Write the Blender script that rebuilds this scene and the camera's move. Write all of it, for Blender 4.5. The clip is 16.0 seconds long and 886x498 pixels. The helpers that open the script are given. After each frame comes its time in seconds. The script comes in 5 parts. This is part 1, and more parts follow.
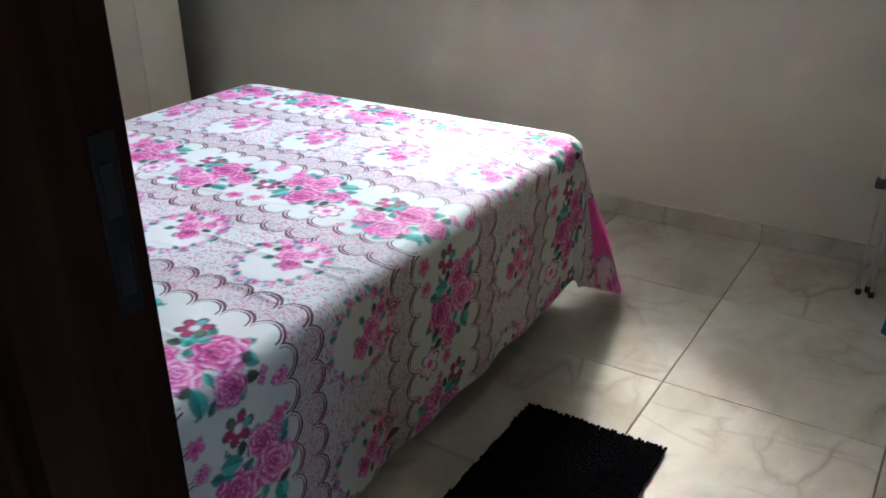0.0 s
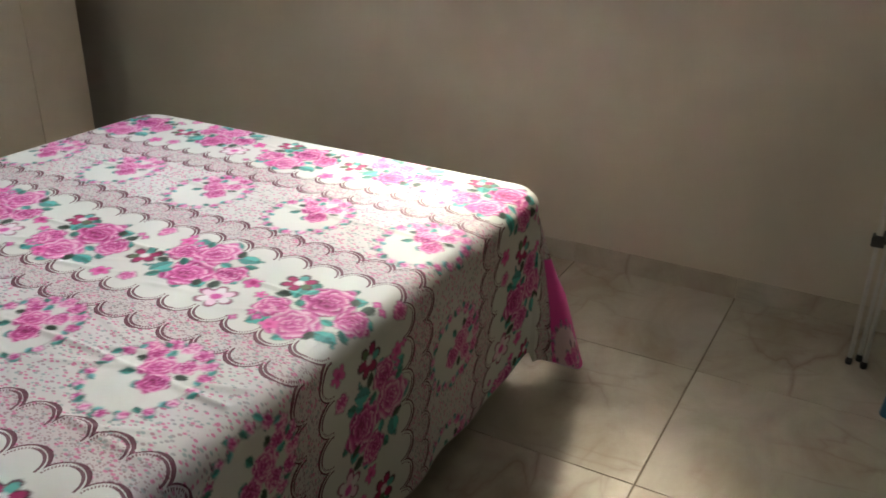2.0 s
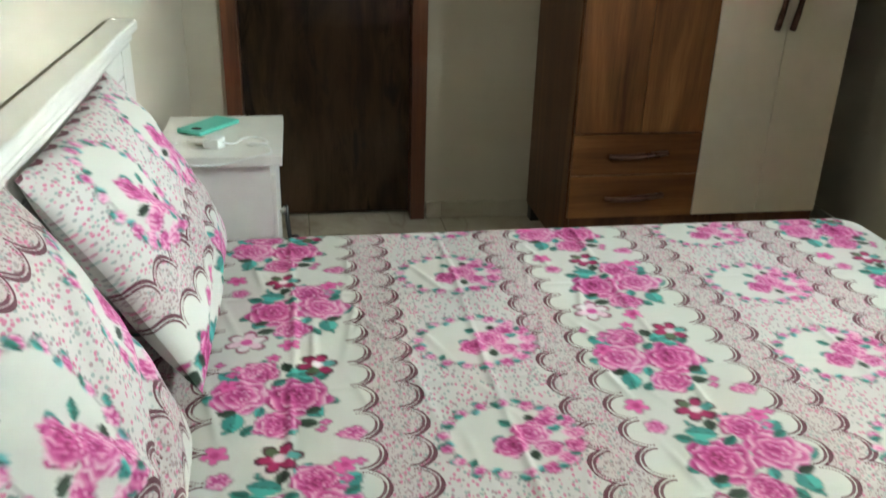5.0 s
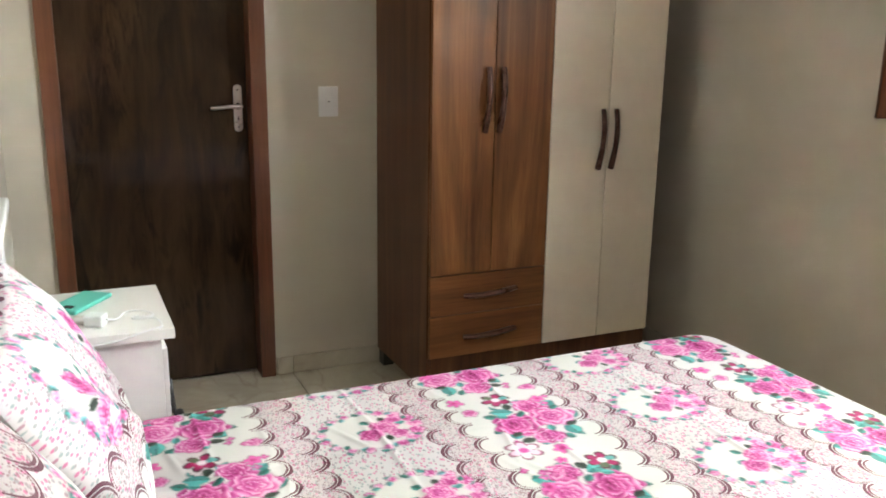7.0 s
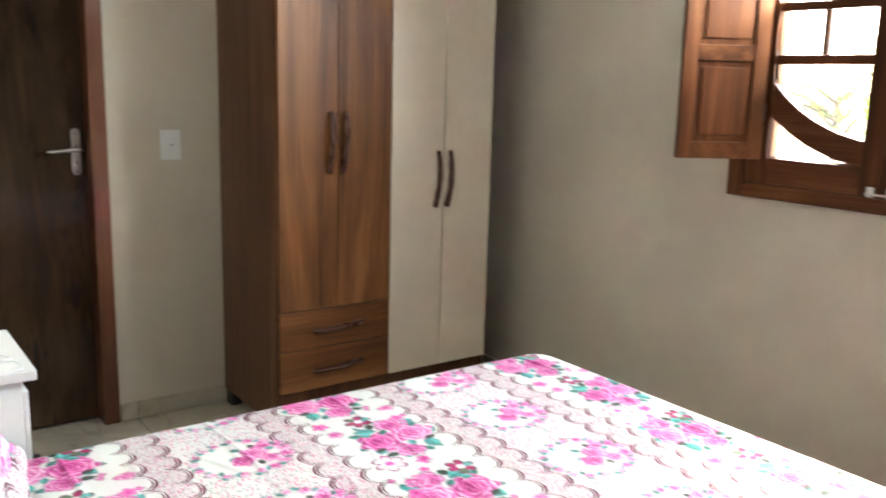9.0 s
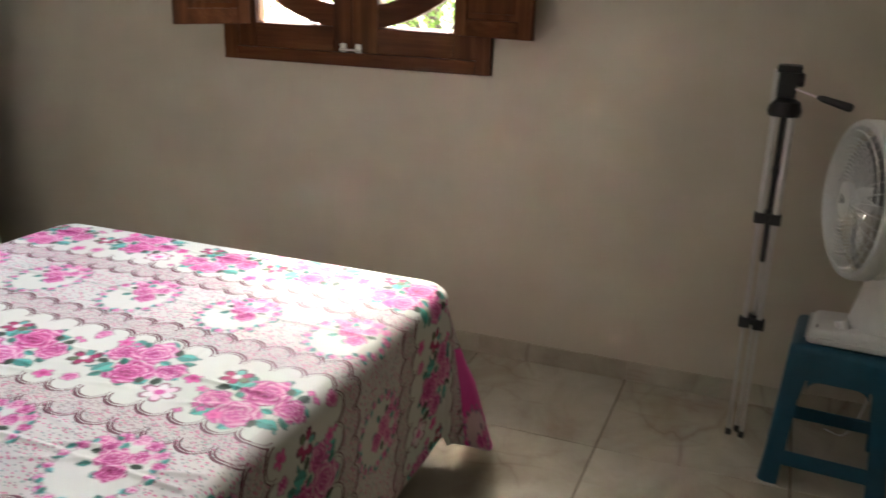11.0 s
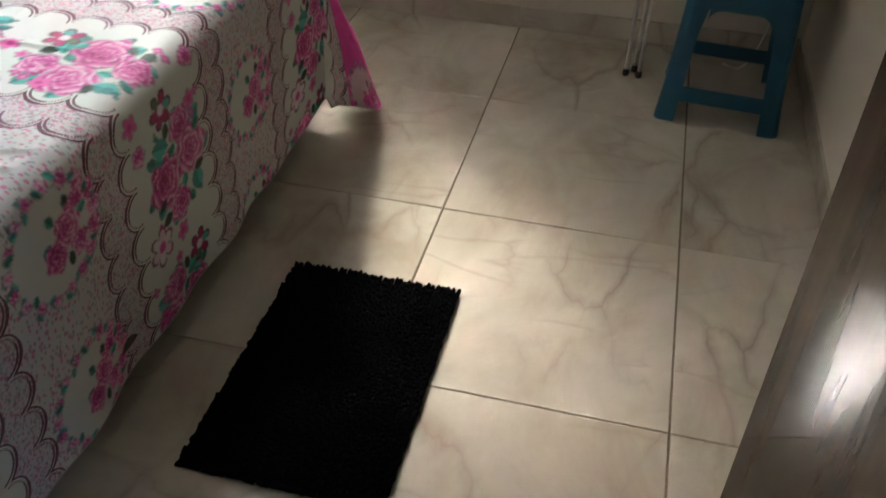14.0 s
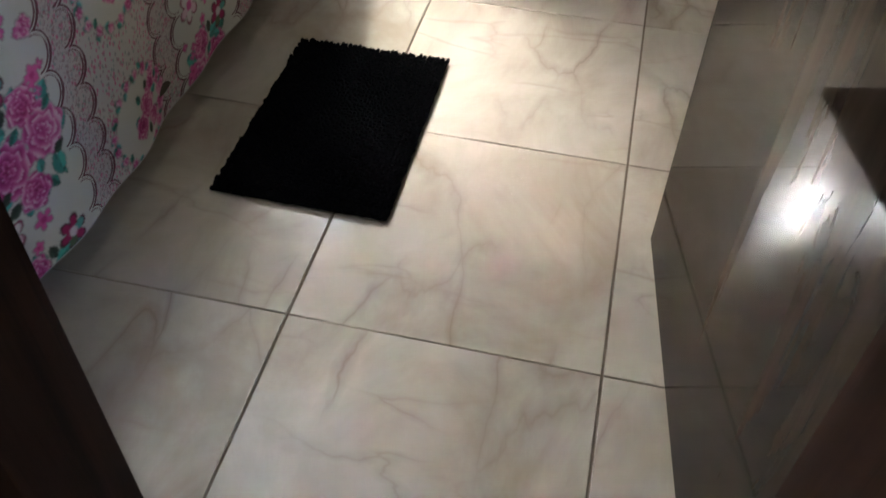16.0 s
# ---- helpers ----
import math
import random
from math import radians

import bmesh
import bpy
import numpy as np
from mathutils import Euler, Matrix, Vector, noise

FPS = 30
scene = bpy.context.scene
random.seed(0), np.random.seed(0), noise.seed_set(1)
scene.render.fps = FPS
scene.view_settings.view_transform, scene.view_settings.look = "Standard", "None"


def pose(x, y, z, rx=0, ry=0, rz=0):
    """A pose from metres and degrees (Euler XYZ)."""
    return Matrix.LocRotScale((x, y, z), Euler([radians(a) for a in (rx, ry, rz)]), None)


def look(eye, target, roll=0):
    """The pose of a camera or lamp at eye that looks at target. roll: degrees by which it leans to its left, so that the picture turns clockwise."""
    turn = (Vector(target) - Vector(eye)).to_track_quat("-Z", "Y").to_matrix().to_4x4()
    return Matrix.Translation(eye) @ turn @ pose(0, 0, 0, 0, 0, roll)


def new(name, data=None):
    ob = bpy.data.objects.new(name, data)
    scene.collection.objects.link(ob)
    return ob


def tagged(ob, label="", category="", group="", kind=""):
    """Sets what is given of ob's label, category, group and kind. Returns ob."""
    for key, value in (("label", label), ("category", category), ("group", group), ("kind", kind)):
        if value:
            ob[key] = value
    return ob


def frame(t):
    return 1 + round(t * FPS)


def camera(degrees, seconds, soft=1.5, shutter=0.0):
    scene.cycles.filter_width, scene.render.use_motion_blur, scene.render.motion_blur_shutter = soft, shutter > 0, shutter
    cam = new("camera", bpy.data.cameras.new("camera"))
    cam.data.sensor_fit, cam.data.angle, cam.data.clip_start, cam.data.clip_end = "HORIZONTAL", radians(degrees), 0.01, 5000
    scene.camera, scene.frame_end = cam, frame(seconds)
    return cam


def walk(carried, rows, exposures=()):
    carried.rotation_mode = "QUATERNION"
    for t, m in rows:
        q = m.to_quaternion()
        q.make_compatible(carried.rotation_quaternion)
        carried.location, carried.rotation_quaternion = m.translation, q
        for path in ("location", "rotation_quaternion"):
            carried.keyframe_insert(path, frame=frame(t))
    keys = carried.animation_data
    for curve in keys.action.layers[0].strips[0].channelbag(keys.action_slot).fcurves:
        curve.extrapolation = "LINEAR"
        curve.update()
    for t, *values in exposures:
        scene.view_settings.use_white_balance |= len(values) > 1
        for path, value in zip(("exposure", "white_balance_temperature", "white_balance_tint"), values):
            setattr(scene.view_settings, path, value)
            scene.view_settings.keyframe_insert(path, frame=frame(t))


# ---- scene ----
cam = camera(54.3, 16.0, 1.6, 0.4)
PATH = [
    (0, (0.609, -0.95, 1.432), (-0.366, 0.58, 0.591), -0.8),
    (0.5, (0.586, -0.951, 1.428), (-0.316, 0.635, 0.61), -0.5),
    (1, (0.56, -0.892, 1.426), (-0.292, 0.725, 0.614), -0.5),
    (1.5, (0.482, -0.714, 1.412), (-0.351, 0.93, 0.635), -0.6),
    (2, (0.397, -0.518, 1.4), (-0.479, 1.079, 0.573), 0.8),
    (2.5, (0.288, -0.33, 1.397), (-0.684, 1.173, 0.505), 1.8),
    (3, (0.214, -0.144, 1.418), (-1.0, 1.173, 0.529), 2.1),
    (3.5, (0.208, -0.01, 1.411), (-1.306, 0.928, 0.5), 3.8),
    (4, (0.212, 0.004, 1.404), (-1.454, 0.533, 0.431), 2.6),
    (4.5, (0.221, -0.007, 1.428), (-1.514, 0.339, 0.496), 1.8),
    (5, (0.212, -0.016, 1.46), (-1.595, 0.296, 0.661), 1.7),
    (5.2, (0.212, -0.023, 1.466), (-1.615, 0.286, 0.713), 1.7),
    (7.3, (0.131, -0.323, 1.494), (-1.618, 0.538, 1.046), 1.1),
    (7.5, (0.128, -0.336, 1.499), (-1.614, 0.55, 1.073), 1.4),
    (8, (0.136, -0.359, 1.496), (-1.599, 0.567, 1.132), 1.5),
    (8.5, (0.172, -0.381, 1.495), (-1.535, 0.601, 1.144), 1.9),
    (9, (0.256, -0.44, 1.496), (-1.334, 0.712, 1.117), 1.5),
    (9.5, (0.341, -0.511, 1.483), (-1.058, 0.846, 1.033), 0.6),
    (10, (0.408, -0.59, 1.483), (-0.794, 0.923, 0.966), 0.7),
    (10.2, (0.422, -0.616, 1.471), (-0.683, 0.962, 0.936), 1.0),
    (12.3, (0.428, -0.831, 1.461), (0.132, 1.016, 0.752), 1.9),
    (12.5, (0.425, -0.803, 1.448), (0.127, 1.026, 0.696), 1.8),
    (13, (0.405, -0.682, 1.383), (0.106, 1.035, 0.402), 1.9),
    (13.5, (0.397, -0.586, 1.337), (0.097, 1.014, 0.175), 2.9),
    (14, (0.408, -0.559, 1.318), (0.058, 0.959, 0.064), 1.5),
    (14.5, (0.423, -0.58, 1.304), (0.042, 0.85, -0.042), -1.2),
    (15, (0.451, -0.725, 1.305), (0.108, 0.689, -0.068), -1.7),
    (15.5, (0.485, -0.895, 1.287), (0.201, 0.507, -0.112), 0.4),
    (16, (0.492, -0.961, 1.287), (0.219, 0.39, -0.162), 1.9),
]
EXPOSURES = [(0, 6.02, 5750, 9), (1, 5.95, 6100, 9), (2, 5.62, 7000, 11), (3, 5.67, 7000, 9), (3.5, 5.8, 7000, 6), (4, 5.88, 7000, 3), (5, 5.62, 7100, -2), (7.5, 6.45, 7200, 12), (8.5, 6.52, 6950, 10), (9, 6.55, 6850, 9), (9.5, 6.05, 6950, 12), (10, 5.75, 7000, 13), (12.5, 5.98, 6750, 12), (13.5, 5.96, 6650, 12), (14.5, 6.05, 6550, 11), (15.5, 6.45, 6300, 13), (16, 6.58, 6250, 13)]
walk(cam, [(t, look(eye, target, roll)) for t, eye, target, roll in PATH], EXPOSURES)

# ---- light ----
SUN_DIR = Vector((0.61, -0.83, -1.0)).normalized()      # the way the daylight travels
world = bpy.data.worlds.new("sky")
scene.world = world
world.use_nodes = True
wn, wl = world.node_tree.nodes, world.node_tree.links
sky = wn.new("ShaderNodeTexSky")
sky.sky_type = "NISHITA"
sky.sun_disc = False
sky.air_density, sky.dust_density = 0.8, 3.0
sky.sun_elevation = math.asin(-SUN_DIR.z)
sky.sun_rotation = math.atan2(-SUN_DIR.x, -SUN_DIR.y)
wn["Background"].inputs["Strength"].default_value = 0.053
wl.new(sky.outputs[0], wn["Background"].inputs["Color"])
sun = new("sun", bpy.data.lights.new("sun", "SUN"))
sun.data.energy, sun.data.angle, sun.data.color = 0.30, radians(14), (1.0, 0.95, 0.87)
sun.matrix_world = look((0, 0, 0), SUN_DIR)
sun.location = (-4, 6, 8)
# the open sky's light, coming in level through the top of each sash
for x in (-1.43, -0.91):
    sky_lamp = new("window_sky_light", bpy.data.lights.new("window_sky_light", "AREA"))
    sky_lamp.data.shape, sky_lamp.data.size, sky_lamp.data.size_y = "RECTANGLE", 0.42, 0.17
    sky_lamp.data.energy, sky_lamp.data.color = 0.47, (0.80, 0.90, 1.0)
    sky_lamp.data.spread = radians(125)
    sky_lamp.matrix_world = look((x, 2.452, 1.915), (x - 0.45, 0.0, 1.52))


# ---- materials ----
def material(name):
    m = bpy.data.materials.new(name)
    m.use_nodes = True
    return m, m.node_tree.nodes, m.node_tree.links, m.node_tree.nodes["Principled BSDF"]


def mathn(nt, op, a, b=None, clamp=False):
    n = nt.nodes.new("ShaderNodeMath")
    n.operation, n.use_clamp = op, clamp
    for i, v in enumerate((a, b)):
        if v is None:
            continue
        if isinstance(v, (int, float)):
            n.inputs[i].default_value = v
        else:
            nt.links.new(v, n.inputs[i])
    return n.outputs[0]


def mixn(nt, fac, a, b):
    n = nt.nodes.new("ShaderNodeMix")
    n.data_type = "RGBA"
    for i, v in ((0, fac), (6, a), (7, b)):
        if isinstance(v, (int, float)):
            n.inputs[i].default_value = v
        elif isinstance(v, tuple):
            n.inputs[i].default_value = (*v, 1)
        else:
            nt.links.new(v, n.inputs[i])
    return n.outputs[2]


def noise_at(nt, scale, detail=4, stretch=(1, 1, 1), source="Object", rough=0.55, distort=0.0, offset=None):
    tc, mp, ns = (nt.nodes.new(k) for k in ("ShaderNodeTexCoord", "ShaderNodeMapping", "ShaderNodeTexNoise"))
    mp.inputs["Scale"].default_value = stretch
    nt.links.new(tc.outputs[source], mp.inputs["Vector"])
    if offset is not None:
        nt.links.new(offset, mp.inputs["Location"])
    nt.links.new(mp.outputs[0], ns.inputs["Vector"])
    ns.inputs["Scale"].default_value, ns.inputs["Detail"].default_value = scale, detail
    ns.inputs["Roughness"].default_value, ns.inputs["Distortion"].default_value = rough, distort
    return ns.outputs["Fac"]


def ramp(nt, fac, stops):
    n = nt.nodes.new("ShaderNodeValToRGB")
    els = n.color_ramp.elements
    while len(els) < len(stops):
        els.new(0.5)
    for e, (p, c) in zip(els, stops):
        e.position, e.color = p, (*c, 1) if len(c) == 3 else c
    nt.links.new(fac, n.inputs[0])
    return n.outputs[0]


def bump(nt, bsdf, height, strength, dist=0.002):
    n = nt.nodes.new("ShaderNodeBump")
    n.inputs["Strength"].default_value, n.inputs["Distance"].default_value = strength, dist
    nt.links.new(height, n.inputs["Height"])
    nt.links.new(n.outputs[0], bsdf.inputs["Normal"])


def plain(name, color, rough=0.5, metal=0.0, vary=0.08, scale=20.0, bumps=0.05, coat=0.0):
    """A paint, plastic or metal with faint wear at two scales."""
    m, n, l, b = material(name)
    nt = m.node_tree
    fac = mathn(nt, "ADD", mathn(nt, "MULTIPLY", noise_at(nt, scale), 0.6), mathn(nt, "MULTIPLY", noise_at(nt, scale * 9), 0.4))
    dark = tuple(c * (1 - vary) for c in color)
    light = tuple(min(1, c * (1 + vary)) for c in color)
    l.new(ramp(nt, fac, [(0.3, dark), (0.7, light)]), b.inputs["Base Color"])
    l.new(ramp(nt, fac, [(0.3, (rough * 0.85,) * 3), (0.7, (min(1, rough * 1.15),) * 3)]), b.inputs["Roughness"])
    b.inputs["Metallic"].default_value = metal
    b.inputs["Coat Weight"].default_value = coat
    if bumps:
        bump(nt, b, fac, bumps)
    return m


def wood(name, dark, mid, light, axis="z", rough=0.35, coat=0.0, scale=1.0, streak=0.28, spec=0.5, figure=(11, 0.7), distort=0.9, knots=0.0, pore=0.35):
    """Timber with long grain along an axis, broad figure and fine pores."""
    m, n, l, b = material(name)
    nt = m.node_tree
    def st(a, c):
        return tuple(c if k == axis else a for k in "xyz")
    info = n.new("ShaderNodeObjectInfo")
    off = n.new("ShaderNodeCombineXYZ")
    for i in range(3):
        l.new(mathn(nt, "MULTIPLY", info.outputs["Random"], 7.0 + i), off.inputs[i])
    broad = noise_at(nt, 1.0 * scale, 4, st(*figure), distort=distort, offset=off.outputs[0])
    fine = noise_at(nt, 1.0 * scale, 5, st(70, 1.8), rough=0.7, offset=off.outputs[0])
    pores = noise_at(nt, 1.0 * scale, 2, st(260, 9), offset=off.outputs[0])
    fac = mathn(nt, "ADD", mathn(nt, "MULTIPLY", broad, 1 - streak), mathn(nt, "MULTIPLY", fine, streak))
    col = ramp(nt, fac, [(0.34, dark), (0.5, mid), (0.66, light)])
    col = mixn(nt, mathn(nt, "MULTIPLY", ramp(nt, pores, [(0.28, (1, 1, 1)), (0.42, (0, 0, 0))]), pore), col, tuple(c * 0.5 for c in dark))
    if knots:
        fleck = noise_at(nt, 1.0 * scale, 5, st(17, 4.2), rough=0.65, distort=1.0, offset=off.outputs[0])
        where = ramp(nt, noise_at(nt, 1.0 * scale, 2, st(6, 2.2), offset=off.outputs[0]), [(0.42, (0, 0, 0)), (0.62, (1, 1, 1))])
        dark_spot = mathn(nt, "MULTIPLY", ramp(nt, fleck, [(0.46, (0, 0, 0)), (0.60, (1, 1, 1))]), where)
        col = mixn(nt, mathn(nt, "MULTIPLY", dark_spot, knots), col, tuple(c * 0.55 for c in dark))
    l.new(col, b.inputs["Base Color"])
    b.inputs["Roughness"].default_value = rough
    b.inputs["Specular IOR Level"].default_value = spec
    b.inputs["Coat Weight"].default_value = coat
    b.inputs["Coat Roughness"].default_value = 0.05
    bump(nt, b, fine, 0.08, 0.001)
    return m


def wall_paint(name, color):
    m, n, l, b = material(name)
    nt = m.node_tree
    broad = noise_at(nt, 1.3, 5)
    roller = noise_at(nt, 190, 3)
    l.new(ramp(nt, broad, [(0.3, tuple(c * 0.95 for c in color)), (0.7, tuple(min(1, c * 1.03) for c in color))]), b.inputs["Base Color"])
    b.inputs["Roughness"].default_value = 0.62
    bump(nt, b, mathn(nt, "ADD", roller, mathn(nt, "MULTIPLY", broad, 3.0)), 0.12, 0.0015)
    return m


def marble(name):
    """Polished cream porcelain with grey-brown veins, each tile cut differently."""
    m, n, l, b = material(name)
    nt = m.node_tree
    info = n.new("ShaderNodeObjectInfo")
    off = n.new("ShaderNodeCombineXYZ")
    for i in range(3):
        l.new(mathn(nt, "MULTIPLY", info.outputs["Random"], 11.0 + 5 * i), off.inputs[i])
    cloud = noise_at(nt, 3.2, 6, (1, 0.7, 1), offset=off.outputs[0], rough=0.62, distort=0.6)
    grit = noise_at(nt, 140, 2)
    def cracks(scale, stretch, turn, thin):
        tc, mp, wv, vo = (n.new(k) for k in ("ShaderNodeTexCoord", "ShaderNodeMapping", "ShaderNodeVectorMath", "ShaderNodeTexVoronoi"))
        mp.inputs["Rotation"].default_value, mp.inputs["Scale"].default_value = (0, 0, turn), stretch
        l.new(tc.outputs["Object"], mp.inputs["Vector"])
        l.new(off.outputs[0], mp.inputs["Location"])
        ns = n.new("ShaderNodeTexNoise")
        ns.inputs["Scale"].default_value, ns.inputs["Detail"].default_value = 4.0, 5
        l.new(mp.outputs[0], ns.inputs["Vector"])
        wv.operation = "MULTIPLY_ADD"
        l.new(ns.outputs["Color"], wv.inputs[0])
        wv.inputs[1].default_value = (0.26, 0.26, 0.26)
        l.new(mp.outputs[0], wv.inputs[2])
        vo.feature = "DISTANCE_TO_EDGE"
        vo.inputs["Scale"].default_value = scale
        l.new(wv.outputs[0], vo.inputs["Vector"])
        return ramp(nt, vo.outputs["Distance"], [(0.0, (1, 1, 1)), (thin, (0.5,) * 3), (thin * 5, (0, 0, 0))])
    vein = cracks(2.9, (1.15, 0.45, 1), 0.75, 0.010)
    vein2 = cracks(5.2, (0.45, 1.15, 1), -0.55, 0.012)
    ground = ramp(nt, cloud, [(0.28, (0.34, 0.288, 0.215)), (0.47, (0.45, 0.405, 0.322)), (0.72, (0.57, 0.53, 0.446))])
    patchy = ramp(nt, noise_at(nt, 2.4, 2, offset=off.outputs[0]), [(0.44, (0, 0, 0)), (0.62, (1, 1, 1))])
    patchy2 = ramp(nt, noise_at(nt, 3.1, 2, (1, 1.4, 1), offset=off.outputs[0]), [(0.48, (0, 0, 0)), (0.64, (1, 1, 1))])
    col = mixn(nt, mathn(nt, "MULTIPLY", mathn(nt, "MULTIPLY", vein, patchy), 0.80), ground, (0.27, 0.215, 0.165))
    col = mixn(nt, mathn(nt, "MULTIPLY", mathn(nt, "MULTIPLY", vein2, patchy2), 0.66), col, (0.32, 0.26, 0.20))
    col = mixn(nt, mathn(nt, "MULTIPLY", grit, 0.08), col, (0.35, 0.3, 0.25))
    l.new(col, b.inputs["Base Color"])
    l.new(ramp(nt, noise_at(nt, 9, 3), [(0.3, (0.10,) * 3), (0.7, (0.16,) * 3)]), b.inputs["Roughness"])
    b.inputs["Specular IOR Level"].default_value = 0.34
    bump(nt, b, noise_at(nt, 5, 2), 0.04, 0.002)
    return m


def fabric(name):
    """Printed cotton: white ground, sprigged lace bands with scalloped stitched borders, rose motifs from the print attribute."""
    m, n, l, b = material(name)
    nt = m.node_tree
    uv = n.new("ShaderNodeUVMap")
    uv.uv_map = "cloth"
    sep = n.new("ShaderNodeSeparateXYZ")
    l.new(uv.outputs[0], sep.inputs[0])
    u, v = sep.outputs[0], sep.outputs[1]
    d = mathn(nt, "ABSOLUTE", mathn(nt, "SUBTRACT", mathn(nt, "FLOORED_MODULO", mathn(nt, "ADD", v, 0.355), 0.71), 0.355))
    cell = mathn(nt, "MULTIPLY", mathn(nt, "SUBTRACT", mathn(nt, "FRACT", mathn(nt, "DIVIDE", u, 0.07875)), 0.5), 0.07875)
    def scallop(base):
        e = mathn(nt, "MAXIMUM", mathn(nt, "SUBTRACT", d, base), 0.0)
        return mathn(nt, "SUBTRACT", mathn(nt, "SQRT", mathn(nt, "ADD", mathn(nt, "MULTIPLY", cell, cell), mathn(nt, "MULTIPLY", e, e))), 0.0415)
    def line(dist, at, half):
        return mathn(nt, "LESS_THAN", mathn(nt, "ABSOLUTE", mathn(nt, "SUBTRACT", dist, at)), half)
    s1, s2 = scallop(0.118), scallop(0.197)
    # the sprigs: short strokes of pink and brown
    vor = n.new("ShaderNodeTexVoronoi")
    vor.inputs["Scale"].default_value = 112
    mp = n.new("ShaderNodeMapping")
    mp.inputs["Rotation"].default_value = (0, 0, 0.5)
    mp.inputs["Scale"].default_value = (0.75, 1.25, 1)
    l.new(uv.outputs[0], mp.inputs[0])
    l.new(mp.outputs[0], vor.inputs["Vector"])
    rnd = n.new("ShaderNodeSeparateColor")
    l.new(vor.outputs["Color"], rnd.inputs[0])
    dot = ramp(nt, vor.outputs["Distance"], [(0.30, (1, 1, 1)), (0.46, (0, 0, 0))])
    sprig = mathn(nt, "MULTIPLY", dot, mathn(nt, "GREATER_THAN", s1, 0.0))
    lace = mathn(nt, "MULTIPLY", mathn(nt, "GREATER_THAN", s1, 0.0), mathn(nt, "LESS_THAN", s2, 0.0))
    fine = n.new("ShaderNodeTexVoronoi")
    fine.inputs["Scale"].default_value = 185
    l.new(mp.outputs[0], fine.inputs["Vector"])
    stitch = mathn(nt, "MULTIPLY", ramp(nt, fine.outputs["Distance"], [(0.26, (1, 1, 1)), (0.44, (0, 0, 0))]), lace)
    tint = ramp(nt, rnd.outputs[0], [(0.42, (0.66, 0.20, 0.34)), (0.5, (0.42, 0.28, 0.31)), (0.8, (0.34, 0.42, 0.40))])
    weave = noise_at(nt, 900, 2)
    ground = mixn(nt, noise_at(nt, 3, 3), (0.65, 0.67, 0.61), (0.71, 0.72, 0.665))
    col = mixn(nt, mathn(nt, "MULTIPLY", mathn(nt, "GREATER_THAN", s1, 0.0), 0.45), ground, (0.62, 0.56, 0.575))
    col = mixn(nt, mathn(nt, "MULTIPLY", lace, 0.35), col, (0.53, 0.42, 0.43))
    col = mixn(nt, mathn(nt, "MULTIPLY", sprig, 0.95), col, tint)
    col = mixn(nt, mathn(nt, "MULTIPLY", stitch, 0.75), col, (0.30, 0.17, 0.19))
    turnd = mathn(nt, "SIGN", mathn(nt, "SUBTRACT", mathn(nt, "FLOORED_MODULO", mathn(nt, "ADD", v, 0.355), 0.71), 0.355))
    k = mathn(nt, "DIVIDE", mathn(nt, "MULTIPLY", cell, turnd), 0.0394)      # -1 to 1 along each arc
    swell = mathn(nt, "MAXIMUM", mathn(nt, "SUBTRACT", 1.0, mathn(nt, "POWER", mathn(nt, "ABSOLUTE", mathn(nt, "DIVIDE", mathn(nt, "SUBTRACT", k, 0.42), 0.72)), 2.0)), 0.0)
    drawn = mathn(nt, "GREATER_THAN", k, -0.30)
    for s, base in ((s1, 0.118), (s2, 0.197)):
        e = mathn(nt, "ADD", mathn(nt, "MAXIMUM", mathn(nt, "SUBTRACT", d, base), 0.0), 0.0001)
        dash = mathn(nt, "GREATER_THAN", mathn(nt, "SINE", mathn(nt, "MULTIPLY", mathn(nt, "ARCTAN2", cell, e), 46.0)), -0.1)
        past = mathn(nt, "GREATER_THAN", d, base - 0.002)
        for at, thick, thin, w in ((0.0008, 0.0022, 0.0017, 0.94), (-0.0074, 0.0018, 0.0010, 0.90)):
            half = mathn(nt, "ADD", mathn(nt, "MULTIPLY", swell, thick), thin)
            stroke = mathn(nt, "LESS_THAN", mathn(nt, "ABSOLUTE", mathn(nt, "SUBTRACT", s, at)), half)
            stroke = mathn(nt, "MULTIPLY", stroke, past)
            if at < 0:
                stroke = mathn(nt, "MULTIPLY", stroke, drawn)
            col = mixn(nt, mathn(nt, "MULTIPLY", stroke, w), col, (0.115, 0.018, 0.036))
        dots = mathn(nt, "MULTIPLY", mathn(nt, "MULTIPLY", line(s, -0.0062, 0.0022), dash), past)
        dots = mathn(nt, "MULTIPLY", dots, mathn(nt, "LESS_THAN", k, 0.05))
        col = mixn(nt, mathn(nt, "MULTIPLY", dots, 0.85), col, (0.15, 0.04, 0.055))
    att = n.new("ShaderNodeVertexColor")
    att.layer_name = "print"
    col = mixn(nt, att.outputs["Alpha"], col, att.outputs["Color"])
    col = mixn(nt, 0.10, col, (0.0, 0.0, 0.0))
    l.new(col, b.inputs["Base Color"])
    b.inputs["Roughness"].default_value = 0.62
    b.inputs["Specular IOR Level"].default_value = 0.30
    bump(nt, b, mathn(nt, "ADD", weave, mathn(nt, "MULTIPLY", noise_at(nt, 16, 4), 5.0)), 0.10, 0.002)
    tr, mx, out = n.new("ShaderNodeBsdfTranslucent"), n.new("ShaderNodeMixShader"), n["Material Output"]
    l.new(mixn(nt, 0.15, col, (0.85, 0.25, 0.5)), tr.inputs[0])
    mx.inputs[0].default_value = 0.10
    l.new(b.outputs[0], mx.inputs[1])
